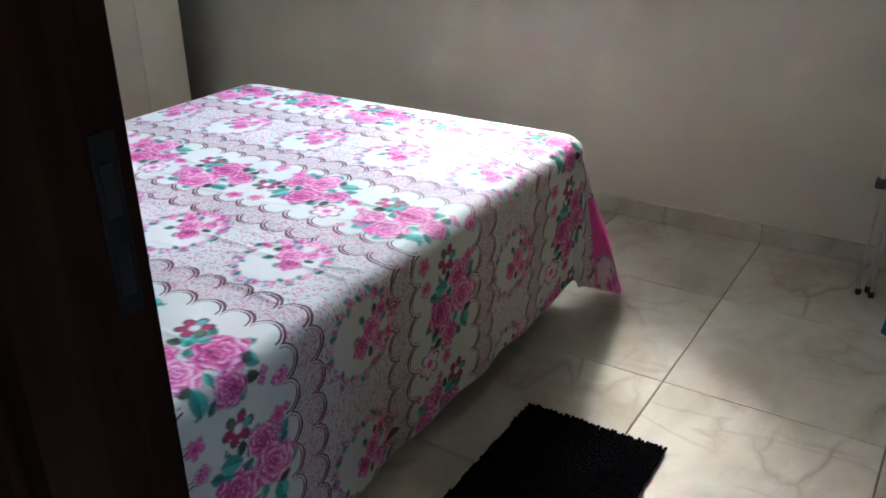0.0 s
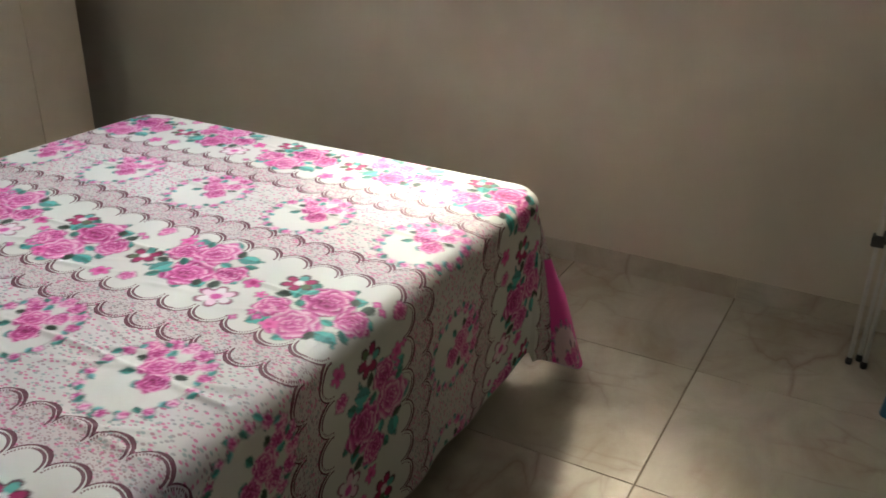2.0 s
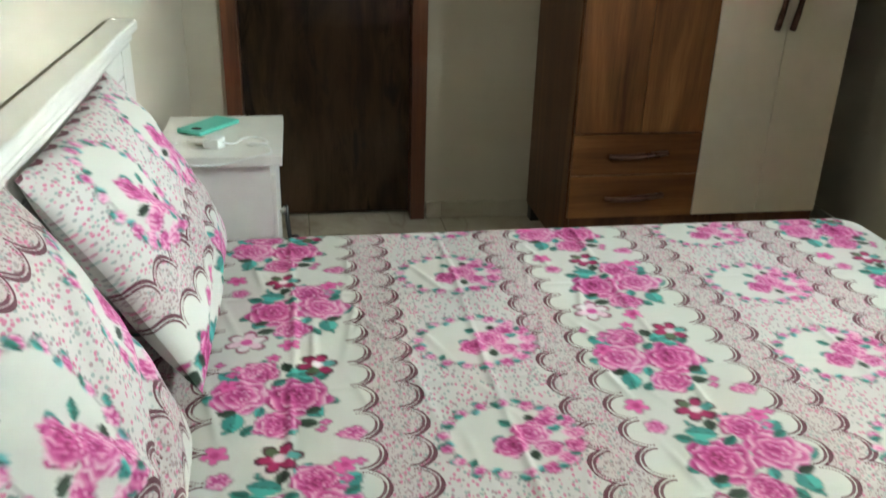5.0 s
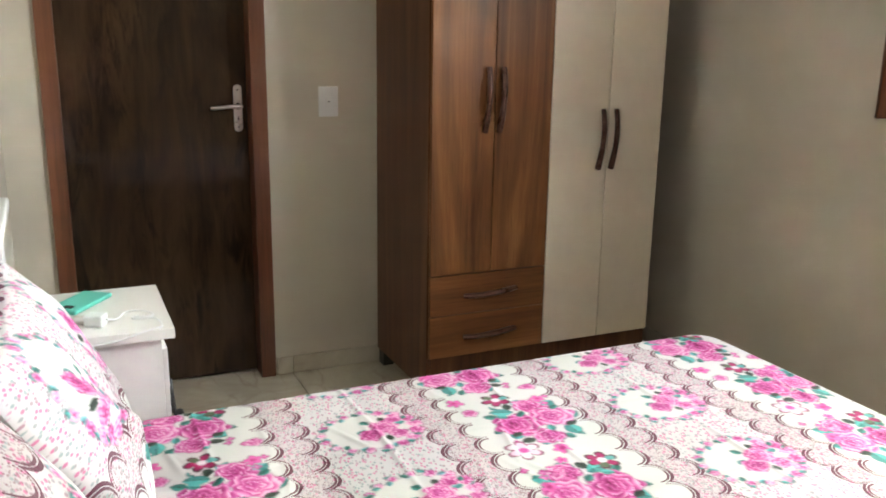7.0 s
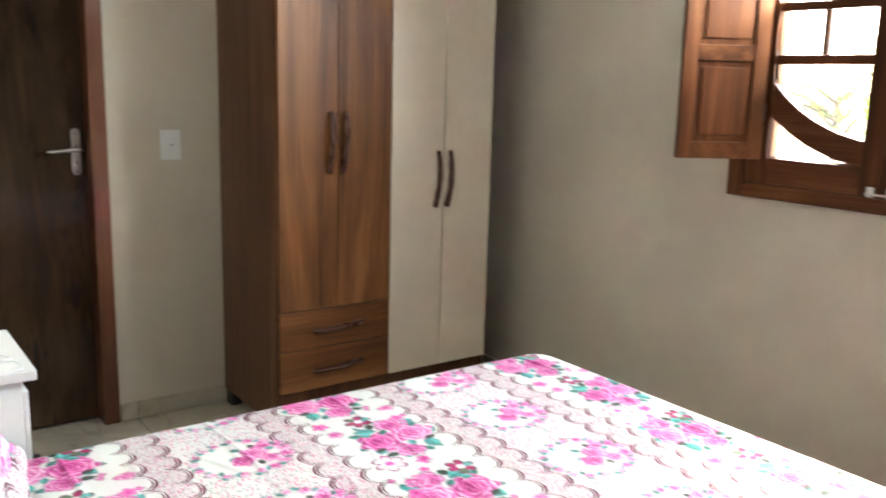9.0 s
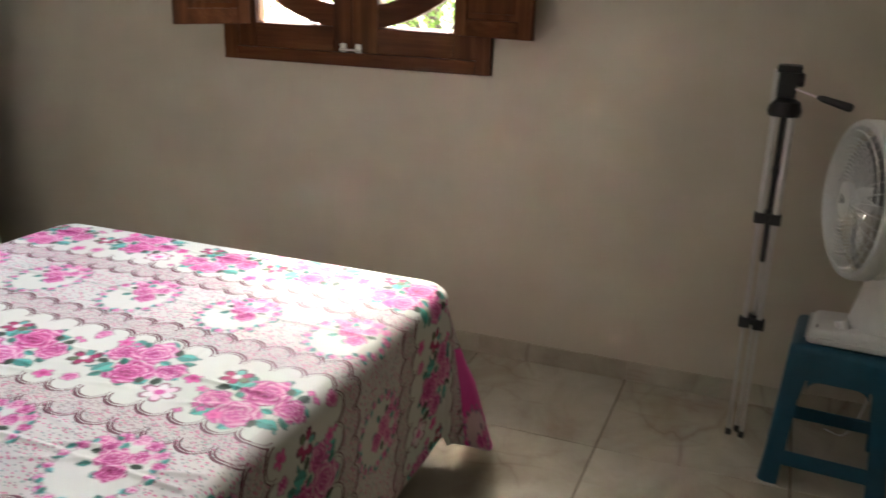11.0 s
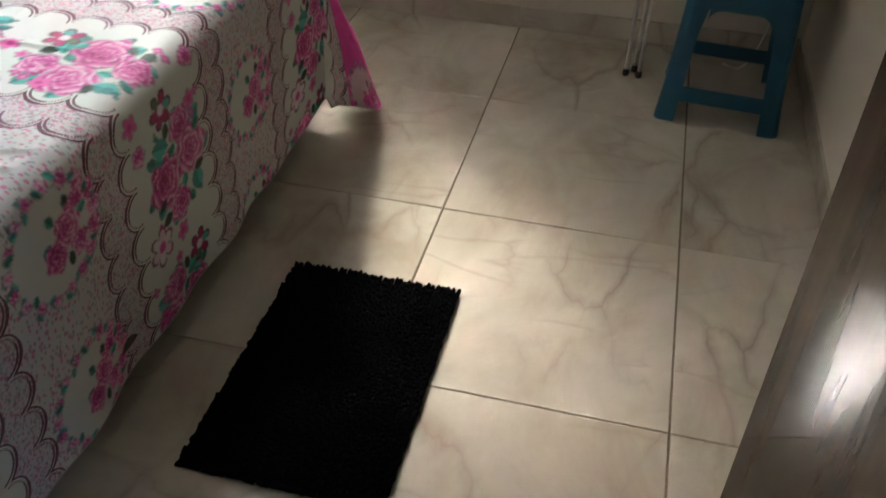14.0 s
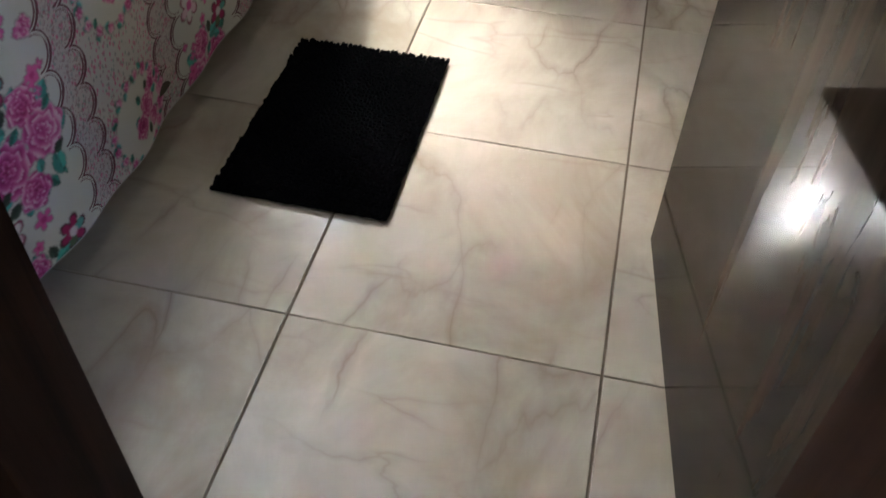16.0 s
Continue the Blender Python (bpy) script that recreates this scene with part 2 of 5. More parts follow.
    l.new(tr.outputs[0], mx.inputs[2])
    l.new(mx.outputs[0], out.inputs[0])
    return m


PAINT = wall_paint("cream_wall_paint", (0.55, 0.497, 0.405))
CEIL = wall_paint("white_ceiling_paint", (0.60, 0.59, 0.56))
TILE = marble("polished_cream_porcelain")
GROUT = plain("brown_grout", (0.13, 0.095, 0.06), 0.8, vary=0.2)
WALNUT = wood("walnut_laminate", (0.082, 0.028, 0.0095), (0.205, 0.080, 0.026), (0.36, 0.168, 0.063), "z", 0.42, 0.0, spec=0.3, streak=0.2, figure=(6, 0.45), distort=1.4)
WALNUT_H = wood("walnut_laminate_crosswise", (0.085, 0.026, 0.008), (0.19, 0.070, 0.022), (0.31, 0.135, 0.050), "y", 0.42, 0.0, spec=0.3)
# darker copy of the walnut: the carcass's shade is put into its colour
WALNUT_SHADED = wood("shaded_walnut_carcass", (0.048, 0.0155, 0.0052), (0.096, 0.034, 0.0125), (0.148, 0.060, 0.024), "z", 0.4, 0.04, spec=0.3)
CREAM = plain("cream_lacquer", (0.69, 0.605, 0.485), 0.40, vary=0.03, coat=0.0, bumps=0.02)
HANDLE = plain("dark_bronze_handle", (0.085, 0.03, 0.018), 0.28, 0.3, coat=0.3)
DOORWOOD = wood("dark_varnished_door", (0.017, 0.0088, 0.005), (0.037, 0.020, 0.0106), (0.060, 0.033, 0.018), "z", 0.75, 0.45, 1.0, 0.16, 0.02, (5, 1.1), 1.4, 0.85)
ENTRYWOOD = wood("dark_glossy_entry_door", (0.026, 0.0168, 0.0105), (0.042, 0.028, 0.018), (0.060, 0.041, 0.027), "z", 0.8, 0.40, 1.0, 0.10, 0.0, (15, 0.7), 0.5, 0.4, 0.08)
for lk in [k for k in ENTRYWOOD.node_tree.links if k.to_socket.name == "Normal" and k.to_node.type == "BSDF_PRINCIPLED"]:
    ENTRYWOOD.node_tree.links.remove(lk)
JAMBWOOD = wood("dark_stained_door_frame", (0.016, 0.0066, 0.0036), (0.029, 0.0120, 0.0064), (0.045, 0.019, 0.010), "z", 0.6, 0.0, spec=0.05)
FRAMEWOOD = wood("reddish_door_frame", (0.075, 0.022, 0.009), (0.14, 0.045, 0.018), (0.20, 0.07, 0.03), "z", 0.35, 0.3)
WINWOOD = wood("varnished_red_window_wood", (0.045, 0.013, 0.005), (0.10, 0.033, 0.011), (0.16, 0.060, 0.022), "z", 0.42, 0.0, spec=0.14)
WINWOOD_H = wood("varnished_red_window_rail", (0.045, 0.013, 0.005), (0.10, 0.033, 0.011), (0.16, 0.060, 0.022), "x", 0.42, 0.0, spec=0.14)
# window wood made paler: daylight on the sash reveals is put into the colour
SUNLIT_WOOD = wood("window_wood_painted_sunlit", (0.24, 0.095, 0.028), (0.38, 0.165, 0.052), (0.50, 0.24, 0.085), "z", 0.28, 0.0, spec=0.5)
WHITE = plain("white_lacquered_board", (0.74, 0.73, 0.69), 0.35, vary=0.03, coat=0.2, bumps=0.02)
PLASTIC = plain("white_plastic", (0.75, 0.76, 0.75), 0.35, vary=0.04, bumps=0.02)
BLUE = plain("petrol_blue_plastic", (0.005, 0.078, 0.132), 0.42, vary=0.15, scale=12)
BLADE = plain("smoky_clear_plastic", (0.26, 0.27, 0.275), 0.30, vary=0.05)
CHROME = plain("worn_chrome", (0.66, 0.63, 0.60), 0.30, 1.0, vary=0.08)
DULL = plain("dull_grey_metal", (0.024, 0.022, 0.020), 0.75, 0.1)
ALU = plain("brushed_aluminium", (0.62, 0.61, 0.58), 0.32, 0.85, vary=0.06)
DULL.node_tree.nodes["Principled BSDF"].inputs["Specular IOR Level"].default_value = 0.12
BLACK = plain("black_plastic", (0.012, 0.012, 0.013), 0.45, vary=0.2)
RUG = plain("black_chenille", (0.0046, 0.0047, 0.0052), 1.0, vary=0.15, scale=60)
RUG.node_tree.nodes["Principled BSDF"].inputs["Specular IOR Level"].default_value = 0.0
MINT = plain("mint_silicone", (0.10, 0.52, 0.42), 0.45, vary=0.05)
CLOTH = fabric("rose_printed_cotton")
HEM = plain("white_cotton_hem", (0.50, 0.46, 0.46), 0.9)
BEDWOOD = plain("dark_bed_base", (0.05, 0.03, 0.02), 0.6)
GLASSM, gn, gl, gb = material("window_glass")
gb.inputs["Transmission Weight"].default_value, gb.inputs["Roughness"].default_value, gb.inputs["IOR"].default_value = 1.0, 0.0, 1.1


def leaf_material(name, a, b2):
    m, n, l, b = material(name)
    nt = m.node_tree
    geo = n.new("ShaderNodeNewGeometry")
    l.new(ramp(nt, geo.outputs["Random Per Island"], [(0.0, a), (1.0, b2)]), b.inputs["Base Color"])
    b.inputs["Roughness"].default_value = 0.5
    tr, mx = n.new("ShaderNodeBsdfTranslucent"), n.new("ShaderNodeMixShader")
    tr.inputs[0].default_value = (0.25, 0.42, 0.06, 1)
    mx.inputs[0].default_value = 0.4
    l.new(b.outputs[0], mx.inputs[1])
    l.new(tr.outputs[0], mx.inputs[2])
    l.new(mx.outputs[0], n["Material Output"].inputs[0])
    return m


LEAF = leaf_material("garden_leaf", (0.035, 0.09, 0.015), (0.11, 0.20, 0.04))
BARK = plain("grey_bark", (0.16, 0.12, 0.09), 0.9, vary=0.3, scale=9, bumps=0.6)
EARTH = plain("pale_garden_earth", (0.32, 0.27, 0.19), 0.95, vary=0.25, scale=2.0, bumps=0.4)


# ---- building helpers ----
def link(name, bm, mat, smooth=0.7):
    me = bpy.data.meshes.new(name)
    bmesh.ops.recalc_face_normals(bm, faces=bm.faces)
    for f in bm.faces:
        f.smooth = smooth > 0
    for e in bm.edges:
        e.smooth = not (len(e.link_faces) == 2 and e.calc_face_angle(0) > smooth)
    bm.to_mesh(me)
    bm.free()
    if mat:
        me.materials.append(mat)
    return new(name, me)


def thing(name, at, label, category, group="", kind=""):
    ob = new(name)
    ob.empty_display_size = 0.1
    ob.location = at
    return tagged(ob, label, category, group, kind)


def part(name, bm, mat, parent, label="", smooth=0.7):
    """One mesh, built in world places, under a thing or a part."""
    ob = link(name, bm, mat, smooth)
    ob.parent = parent
    top = parent
    m = Matrix.Identity(4)
    while top is not None:
        m = Matrix.Translation(top.location) @ m
        top = top.parent
    if parent.type != "EMPTY":
        m = Matrix.Identity(4)
        ob.matrix_parent_inverse = m
    else:
        ob.matrix_parent_inverse = m.inverted()
    if label:
        ob["label"] = label
    if len(ob.data.polygons) < 120:
        ob.modifiers.new("flat_faces", "WEIGHTED_NORMAL").keep_sharp = True
    return ob


def box(x0, y0, z0, x1, y1, z1, bevel=0.0, seg=2, bm=None):
    own = bmesh.new()
    bmesh.ops.create_cube(own, size=1)
    for v in own.verts:
        v.co = Vector(((x0 + x1) / 2 + v.co.x * (x1 - x0), (y0 + y1) / 2 + v.co.y * (y1 - y0), (z0 + z1) / 2 + v.co.z * (z1 - z0)))
    if bevel:
        bmesh.ops.bevel(own, geom=own.edges[:], offset=bevel, segments=seg, profile=0.6, affect="EDGES")
    return own if bm is None else join(bm, own)


def join(bm, other):
    me = bpy.data.meshes.new("tmp")
    other.to_mesh(me)
    other.free()
    bm.from_mesh(me)
    bpy.data.meshes.remove(me)
    return bm


def turned(bm, m):
    bmesh.ops.transform(bm, matrix=m, verts=bm.verts)
    return bm


def tube(points, radius, sides=8, flat=1.0, caps=True):
    """A swept round or flattened bar along points; radius may be one number or one for each point."""
    bm = bmesh.new()
    pts = [Vector(p) for p in points]
    rad = radius if isinstance(radius, (list, tuple)) else [radius] * len(pts)
    rings = []
    up = Vector((0.13, 0.21, 0.97))
    for i, p in enumerate(pts):
        t = (pts[min(i + 1, len(pts) - 1)] - pts[max(i - 1, 0)]).normalized()
        a = t.cross(up)
        a = (a if a.length > 1e-3 else t.cross(Vector((1, 0, 0)))).normalized()
        b = t.cross(a)
        rings.append([bm.verts.new(p + rad[i] * (math.cos(k * 2 * math.pi / sides) * a + flat * math.sin(k * 2 * math.pi / sides) * b)) for k in range(sides)])
    for r0, r1 in zip(rings, rings[1:]):
        for k in range(sides):
            bm.faces.new((r0[k], r0[(k + 1) % sides], r1[(k + 1) % sides], r1[k]))
    if caps:
        bm.faces.new(rings[0][::-1])
        bm.faces.new(rings[-1])
    return bm


def lathe(profile, sides=32, bm=None):
    """Turned about z from (radius, height) pairs."""
    own = bm or bmesh.new()
    rings = []
    for r, z in profile:
        if r < 1e-5:
            rings.append([own.verts.new((0, 0, z))])
        else:
            rings.append([own.verts.new((r * math.cos(2 * math.pi * k / sides), r * math.sin(2 * math.pi * k / sides), z)) for k in range(sides)])
    for a, b in zip(rings, rings[1:]):
        for k in range(sides):
            f = [a[k % len(a)], a[(k + 1) % len(a)], b[(k + 1) % len(b)], b[k % len(b)]]
            f = list(dict.fromkeys(f))
            if len(f) > 2:
                own.faces.new(f)
    return own


def prism(outline, y0, y1, bevel=0.0):
    """An outline in x and z, from y0 to y1."""
    bm = bmesh.new()
    vs = [bm.verts.new((x, y0, z)) for x, z in outline]
    f = bm.faces.new(vs)
    ex = bmesh.ops.extrude_face_region(bm, geom=[f])
    bmesh.ops.translate(bm, vec=(0, y1 - y0, 0), verts=[g for g in ex["geom"] if isinstance(g, bmesh.types.BMVert)])
    if bevel:
        bmesh.ops.bevel(bm, geom=bm.edges[:], offset=bevel, segments=2, profile=0.6, affect="EDGES")
    return bm


def structure(name, bm, mat, label, category, smooth=0.7):
    return tagged(link(name, bm, mat, smooth), label, category, kind="structure")


# ---- the room ----
XW, XE, YS, YN, TOP = -3.45, 0.955, -0.47, 2.345, 2.60
T = 0.14
DOOR_X0, DOOR_X1, DOOR_TOP = -0.038, 0.747, 2.10          # entry, in the south wall
BATH_Y0, BATH_Y1 = -0.258, 0.458                          # second door, in the west wall
WIN_X0, WIN_X1, WIN_Z0, WIN_Z1 = -1.72, -0.625, 1.14, 2.12

# north wall with the window opening
bm = box(XW - T, YN, 0, WIN_X0, YN + T, TOP)
box(WIN_X1, YN, 0, XE + T, YN + T, TOP, bm=bm)
box(WIN_X0, YN, 0, WIN_X1, YN + T, WIN_Z0, bm=bm)
box(WIN_X0, YN, WIN_Z1, WIN_X1, YN + T, TOP, bm=bm)
wall_north = structure("wall_north", bm, PAINT, "cream painted plaster wall with a window opening", "wall")
bm = box(DOOR_X1 + 0.04, YS - T, 0, 1.9, YS, TOP)
box(XW - T, YS - T, 0, DOOR_X0 - 0.04, YS, TOP, bm=bm)
box(DOOR_X0 - 0.04, YS - T, DOOR_TOP + 0.04, DOOR_X1 + 0.04, YS, TOP, bm=bm)
wall_south = structure("wall_south", bm, PAINT, "cream painted plaster wall with a doorway", "wall")
bm = box(XW - T, BATH_Y1 + 0.06, 0, XW, YN, TOP)
box(XW - T, YS, 0, XW, BATH_Y0 - 0.06, TOP, bm=bm)
box(XW - T, BATH_Y0 - 0.06, DOOR_TOP + 0.04, XW, BATH_Y1 + 0.06, TOP, bm=bm)
wall_west = structure("wall_west", bm, PAINT, "cream painted plaster wall beside a dark door", "wall")
wall_east = structure("wall_east", box(XE, YS, 0, XE + T, YN, TOP), PAINT, "plain cream painted plaster wall", "wall")
structure("ceiling", box(XW - T, YS - T, TOP, XE + T, YN + T, TOP + 0.1), CEIL, "flat white painted ceiling", "ceiling")
# the passage outside the entry
bm = box(-1.5 - T, -2.3, 0, -1.5, YS - T, TOP)
# an unseen opening, added at the far end to let daylight onto the doorway
PY0, PY1, PZ0, PZ1 = -1.64, -1.32, 0.95, 2.0
box(1.9, -2.3, 0, 1.9 + T, PY0, TOP, bm=bm)
box(1.9, PY1, 0, 1.9 + T, YS - T, TOP, bm=bm)
box(1.9, PY0, 0, 1.9 + T, PY1, PZ0, bm=bm)
box(1.9, PY0, PZ1, 1.9 + T, PY1, TOP, bm=bm)
box(-1.5 - T, -2.3 - T, 0, 1.9 + T, -2.3, TOP, bm=bm)
structure("wall_passage", bm, PAINT, "cream walls of the dim passage outside", "wall")
structure("ceiling_passage", box(-1.5 - T, -2.3 - T, TOP, 1.9 + T, YS - T, TOP + 0.1), CEIL, "flat white ceiling of the passage", "ceiling")
# behind the second door
bm = box(-4.6, -0.72, 0, -4.5, 0.92, TOP)
box(-4.5, -0.72, 0, XW - T, -0.62, TOP, bm=bm)
box(-4.5, 0.82, 0, XW - T, 0.92, TOP, bm=bm)
box(-4.6, -0.72, TOP, XW - T, 0.92, TOP + 0.1, bm=bm)
structure("wall_closet", bm, PAINT, "plain wall behind the closed door", "wall")
floor = structure("floor", box(-4.6, -2.44, -0.12, 2.04, YN + 0.05, -0.003), GROUT, "cream marble-look porcelain floor with thin brown joints", "floor")

# entry door frame, lining the opening
door_1 = thing("door_frame", (0.35, YS, 0), "dark stained wooden frame of the entry doorway", "door frame", kind="structure")
for x0, x1, nm in ((DOOR_X0 - 0.04, DOOR_X0, "jamb"), (DOOR_X1, DOOR_X1 + 0.04, "jamb")):
    part(nm, box(x0, YS - T - 0.004, 0, x1, YS + 0.006, DOOR_TOP, 0.003), JAMBWOOD, door_1)
part("lintel", box(DOOR_X0 - 0.04, YS - T - 0.003, DOOR_TOP, DOOR_X1 + 0.04, YS + 0.005, DOOR_TOP + 0.04, 0.003), JAMBWOOD, door_1)
for x0, x1 in ((DOOR_X0 - 0.10, DOOR_X0 - 0.041), (DOOR_X1 + 0.041, DOOR_X1 + 0.10)):
    part("casing", box(x0, YS - T - 0.016, 0, x1, YS - T, DOOR_TOP + 0.1, 0.004), JAMBWOOD, door_1)
bm = box(DOOR_X0, YS - 0.038, 1.03, DOOR_X0 + 0.003, YS - 0.010, 1.21, 0.001, 1)
plate = part("strike_plate", bm, DULL, door_1, "dull metal strike plate")
for z0, z1 in ((1.05, 1.10), (1.13, 1.18)):
    part("latch_hole", box(DOOR_X0 + 0.0028, YS - 0.032, z0, DOOR_X0 + 0.0042, YS - 0.017, z1), BLACK, plate)

# the open entry door, swung in against the east side
HINGE, TURN = Vector((0.765, -0.445, 0)), math.atan2(0.36 + 0.445, 0.663 - 0.765)
door_2 = thing("door_1", HINGE, "open dark brown wooden door with glossy varnish", "door", kind="structure")
LEAF_M = Matrix.Translation(HINGE) @ Matrix.Rotation(TURN, 4, "Z")        # local x along the leaf, y towards the bed
leaf_ob = part("door_leaf", turned(box(0.0, -0.035, 0.012, 0.812, 0.0, 2.09, 0.003), LEAF_M), ENTRYWOOD, door_2)


def lever_set(parent, m, length=0.12, mat=CHROME):
    """Long escutcheon with a lever above a keyhole; local x along the door, y out of it, z up from the lever."""
    ends = [k * math.pi / 8 for k in range(9)]
    outline = [(0.0175 * math.cos(a), 0.070 + 0.0175 * math.sin(a)) for a in ends] + [(-0.0175 * math.cos(a), -0.090 - 0.0175 * math.sin(a)) for a in ends]
    plate = part("escutcheon", turned(prism(outline, 0.0, 0.007, 0.0025), m), mat, parent, "long rounded chrome plate")
    for z in (0.066, -0.088):
        part("screw", turned(turned(lathe([(0, 0.0085), (0.0035, 0.008), (0.004, 0.0065), (0, 0.0065)], 12), Matrix.Translation((0, 0, z)) @ Matrix.Rotation(-math.pi / 2, 4, "X")), m), DULL, plate)
    bm = turned(lathe([(0, 0.012), (0.011, 0.012), (0.0135, 0.006), (0.0135, 0.0)], 16), Matrix.Rotation(-math.pi / 2, 4, "X"))
    join(bm, tube([(0, 0.006, 0), (0, 0.054, 0)], 0.0075, 12))
    part("stem", turned(bm, m), DULL, parent, "dark round stem")
    pts = [(0.010, 0.050, 0.001), (0.0, 0.054, 0.002), (-0.20 * length, 0.057, 0.002), (-0.55 * length, 0.056, -0.001), (-0.85 * length, 0.053, -0.004), (-length, 0.051, -0.005)]
    grip = part("lever", turned(tube(pts, [0.006, 0.0095, 0.0098, 0.0092, 0.0095, 0.0080], 14, 0.85), m), mat, parent, "rounded chrome lever")
    for k in range(5):
        x = -length * (0.62 + 0.06 * k)
        part("rib", turned(tube([(x - 0.0012, 0.0545, -0.003), (x + 0.0012, 0.0545, -0.003)], 0.0104, 14, 0.9), m), mat, grip)
    part("keyhole", turned(box(-0.0022, 0.0068, -0.062, 0.0022, 0.0078, -0.045), m), BLACK, plate)


lever_set(door_2, LEAF_M @ Matrix.Translation((0.752, 0.0, 1.128)), 0.074)
for z in (0.25, 1.1, 1.85):
    part("hinge", turned(tube([(0.0, 0.006, z - 0.04), (0.0, 0.006, z + 0.04)], 0.007, 10), LEAF_M), CHROME, door_2)

# the closed second door
door_3 = thing("door_2", (XW, 0.13, 0), "closed dark brown wooden door in a reddish frame", "door", kind="structure")
part("door_leaf", box(XW - 0.115, BATH_Y0, 0.012, XW - 0.08, BATH_Y1, DOOR_TOP, 0.003), DOORWOOD, door_3)
for y0, y1 in ((BATH_Y0 - 0.065, BATH_Y0), (BATH_Y1, BATH_Y1 + 0.065)):
    part("jamb", box(XW - T - 0.002, y0, 0, XW + 0.014, y1, DOOR_TOP, 0.004), FRAMEWOOD, door_3)
part("lintel", box(XW - T - 0.001, BATH_Y0 - 0.064, DOOR_TOP, XW + 0.013, BATH_Y1 + 0.064, DOOR_TOP + 0.065, 0.004), FRAMEWOOD, door_3)
lever_set(door_3, Matrix.Translation((XW - 0.08, 0.419, 1.185)) @ Matrix(((0, 1, 0, 0), (1, 0, 0, 0), (0, 0, 1, 0), (0, 0, 0, 1))))

# light switch
sw = thing("light_switch", (XW, 0.785, 1.202), "white plastic light switch plate on the wall", "light switch")
part("plate", box(XW, 0.742, 1.139, XW + 0.009, 0.828, 1.266, 0.003), PLASTIC, sw)
rocker = part("rocker", box(XW + 0.009, 0.772, 1.182, XW + 0.014, 0.798, 1.223, 0.002), PLASTIC, sw)
part("indicator", box(XW + 0.014, 0.780, 1.200, XW + 0.0146, 0.790, 1.205), BLACK, sw)

# ---- window ----
win = thing("window_1", (-1.17, YN, WIN_Z0), "varnished reddish wood window with arched glazing bars", "window", kind="structure")
CX = (WIN_X0 + WIN_X1) / 2
for x0, x1 in ((WIN_X0 - 0.03, WIN_X0 + 0.03), (WIN_X1 - 0.03, WIN_X1 + 0.03)):
    part("frame_stile", box(x0, YN - 0.022, WIN_Z0 - 0.03, x1, YN + T + 0.004, WIN_Z1 + 0.03, 0.004), WINWOOD, win)
part("sill", box(WIN_X0 + 0.031, YN - 0.020, WIN_Z0 - 0.03, WIN_X1 - 0.031, YN + T + 0.03, WIN_Z0 + 0.022, 0.004), WINWOOD_H, win)
part("frame_head", box(WIN_X0 + 0.031, YN - 0.020, WIN_Z1 - 0.02, WIN_X1 - 0.031, YN + T, WIN_Z1 + 0.03, 0.004), WINWOOD_H, win)
ARC_Z, ARC_R = 1.92, 0.585
G0, G1 = 1.258, 2.02                                     # glass, from and to
for gx0, gx1, side in ((-1.603, -1.252, -1), (-1.060, -0.748, 1)):
    s0, s1 = (WIN_X0 + 0.034, CX - 0.002) if side < 0 else (CX + 0.002, WIN_X1 - 0.034)
    y0, y1 = YN - 0.006, YN + 0.034
    sash = part("sash", box(s0, y0, WIN_Z0 + 0.021, gx0, y1 + 0.022, WIN_Z1 - 0.024, 0.005), WINWOOD, win)
    part("stile", box(gx1, y0, WIN_Z0 + 0.021, s1, y1 + 0.022, WIN_Z1 - 0.024, 0.005), WINWOOD, sash)
    # strips added beside and below the glass, coloured as daylit reveals
    for bx0, bx1 in ((gx0 - 0.001, gx0 + 0.004), (gx1 - 0.004, gx1 + 0.001)):
        part("glazing_bead", box(bx0, YN + 0.0165, G0, bx1, y1 + 0.020, G1), SUNLIT_WOOD, sash, "added pale strip, daylight on the reveal put into its colour")
    part("glazing_bead", box(gx0 + 0.005, YN + 0.0165, G0 - 0.001, gx1 - 0.005, y1 + 0.020, G0 + 0.005), SUNLIT_WOOD, sash, "added pale strip, daylight on the reveal put into its colour")
    part("rail", box(gx0, y0 + 0.001, WIN_Z0 + 0.0205, gx1, y1 - 0.001, G0, 0.004), WINWOOD_H, sash)
    part("rail", box(gx0, y0 + 0.001, G1, gx1, y1 - 0.001, WIN_Z1 - 0.025, 0.004), WINWOOD_H, sash)
    part("glazing_bar", box(gx0, y0 + 0.006, 1.588, gx1, y1 - 0.006, 1.620, 0.003), WINWOOD_H, sash)
    part("glazing_bar", box(gx0, y0 + 0.006, 1.770, gx1, y1 - 0.006, 1.800, 0.003), WINWOOD_H, sash)
    mx = (gx0 + gx1) / 2
    part("glazing_bar", box(mx - 0.010, y0 + 0.007, 1.6202, mx + 0.010, y1 - 0.007, 1.7698, 0.003), WINWOOD, sash)
    # the curved bar: a quarter of one great ring over both sashes
    def ring_z(x, r):
        return ARC_Z - math.sqrt(max(0.0, r * r - (x - CX) ** 2))
    xs = [gx0 + (gx1 - gx0) * k / 14 for k in range(15)]
    low = [(x, max(ring_z(x, ARC_R + 0.085), G0 - 0.01)) for x in xs]
    high = [(x, ring_z(x, ARC_R)) for x in reversed(xs)]
    part("curved_bar", prism(low + high, y0 + 0.005, y1 - 0.005), WINWOOD_H, sash)
    pane = part("pane", box(gx0 - 0.004, YN + 0.012, G0 - 0.004, gx1 + 0.004, YN + 0.015, G1 + 0.004), GLASSM, sash)
    pane.visible_shadow = False
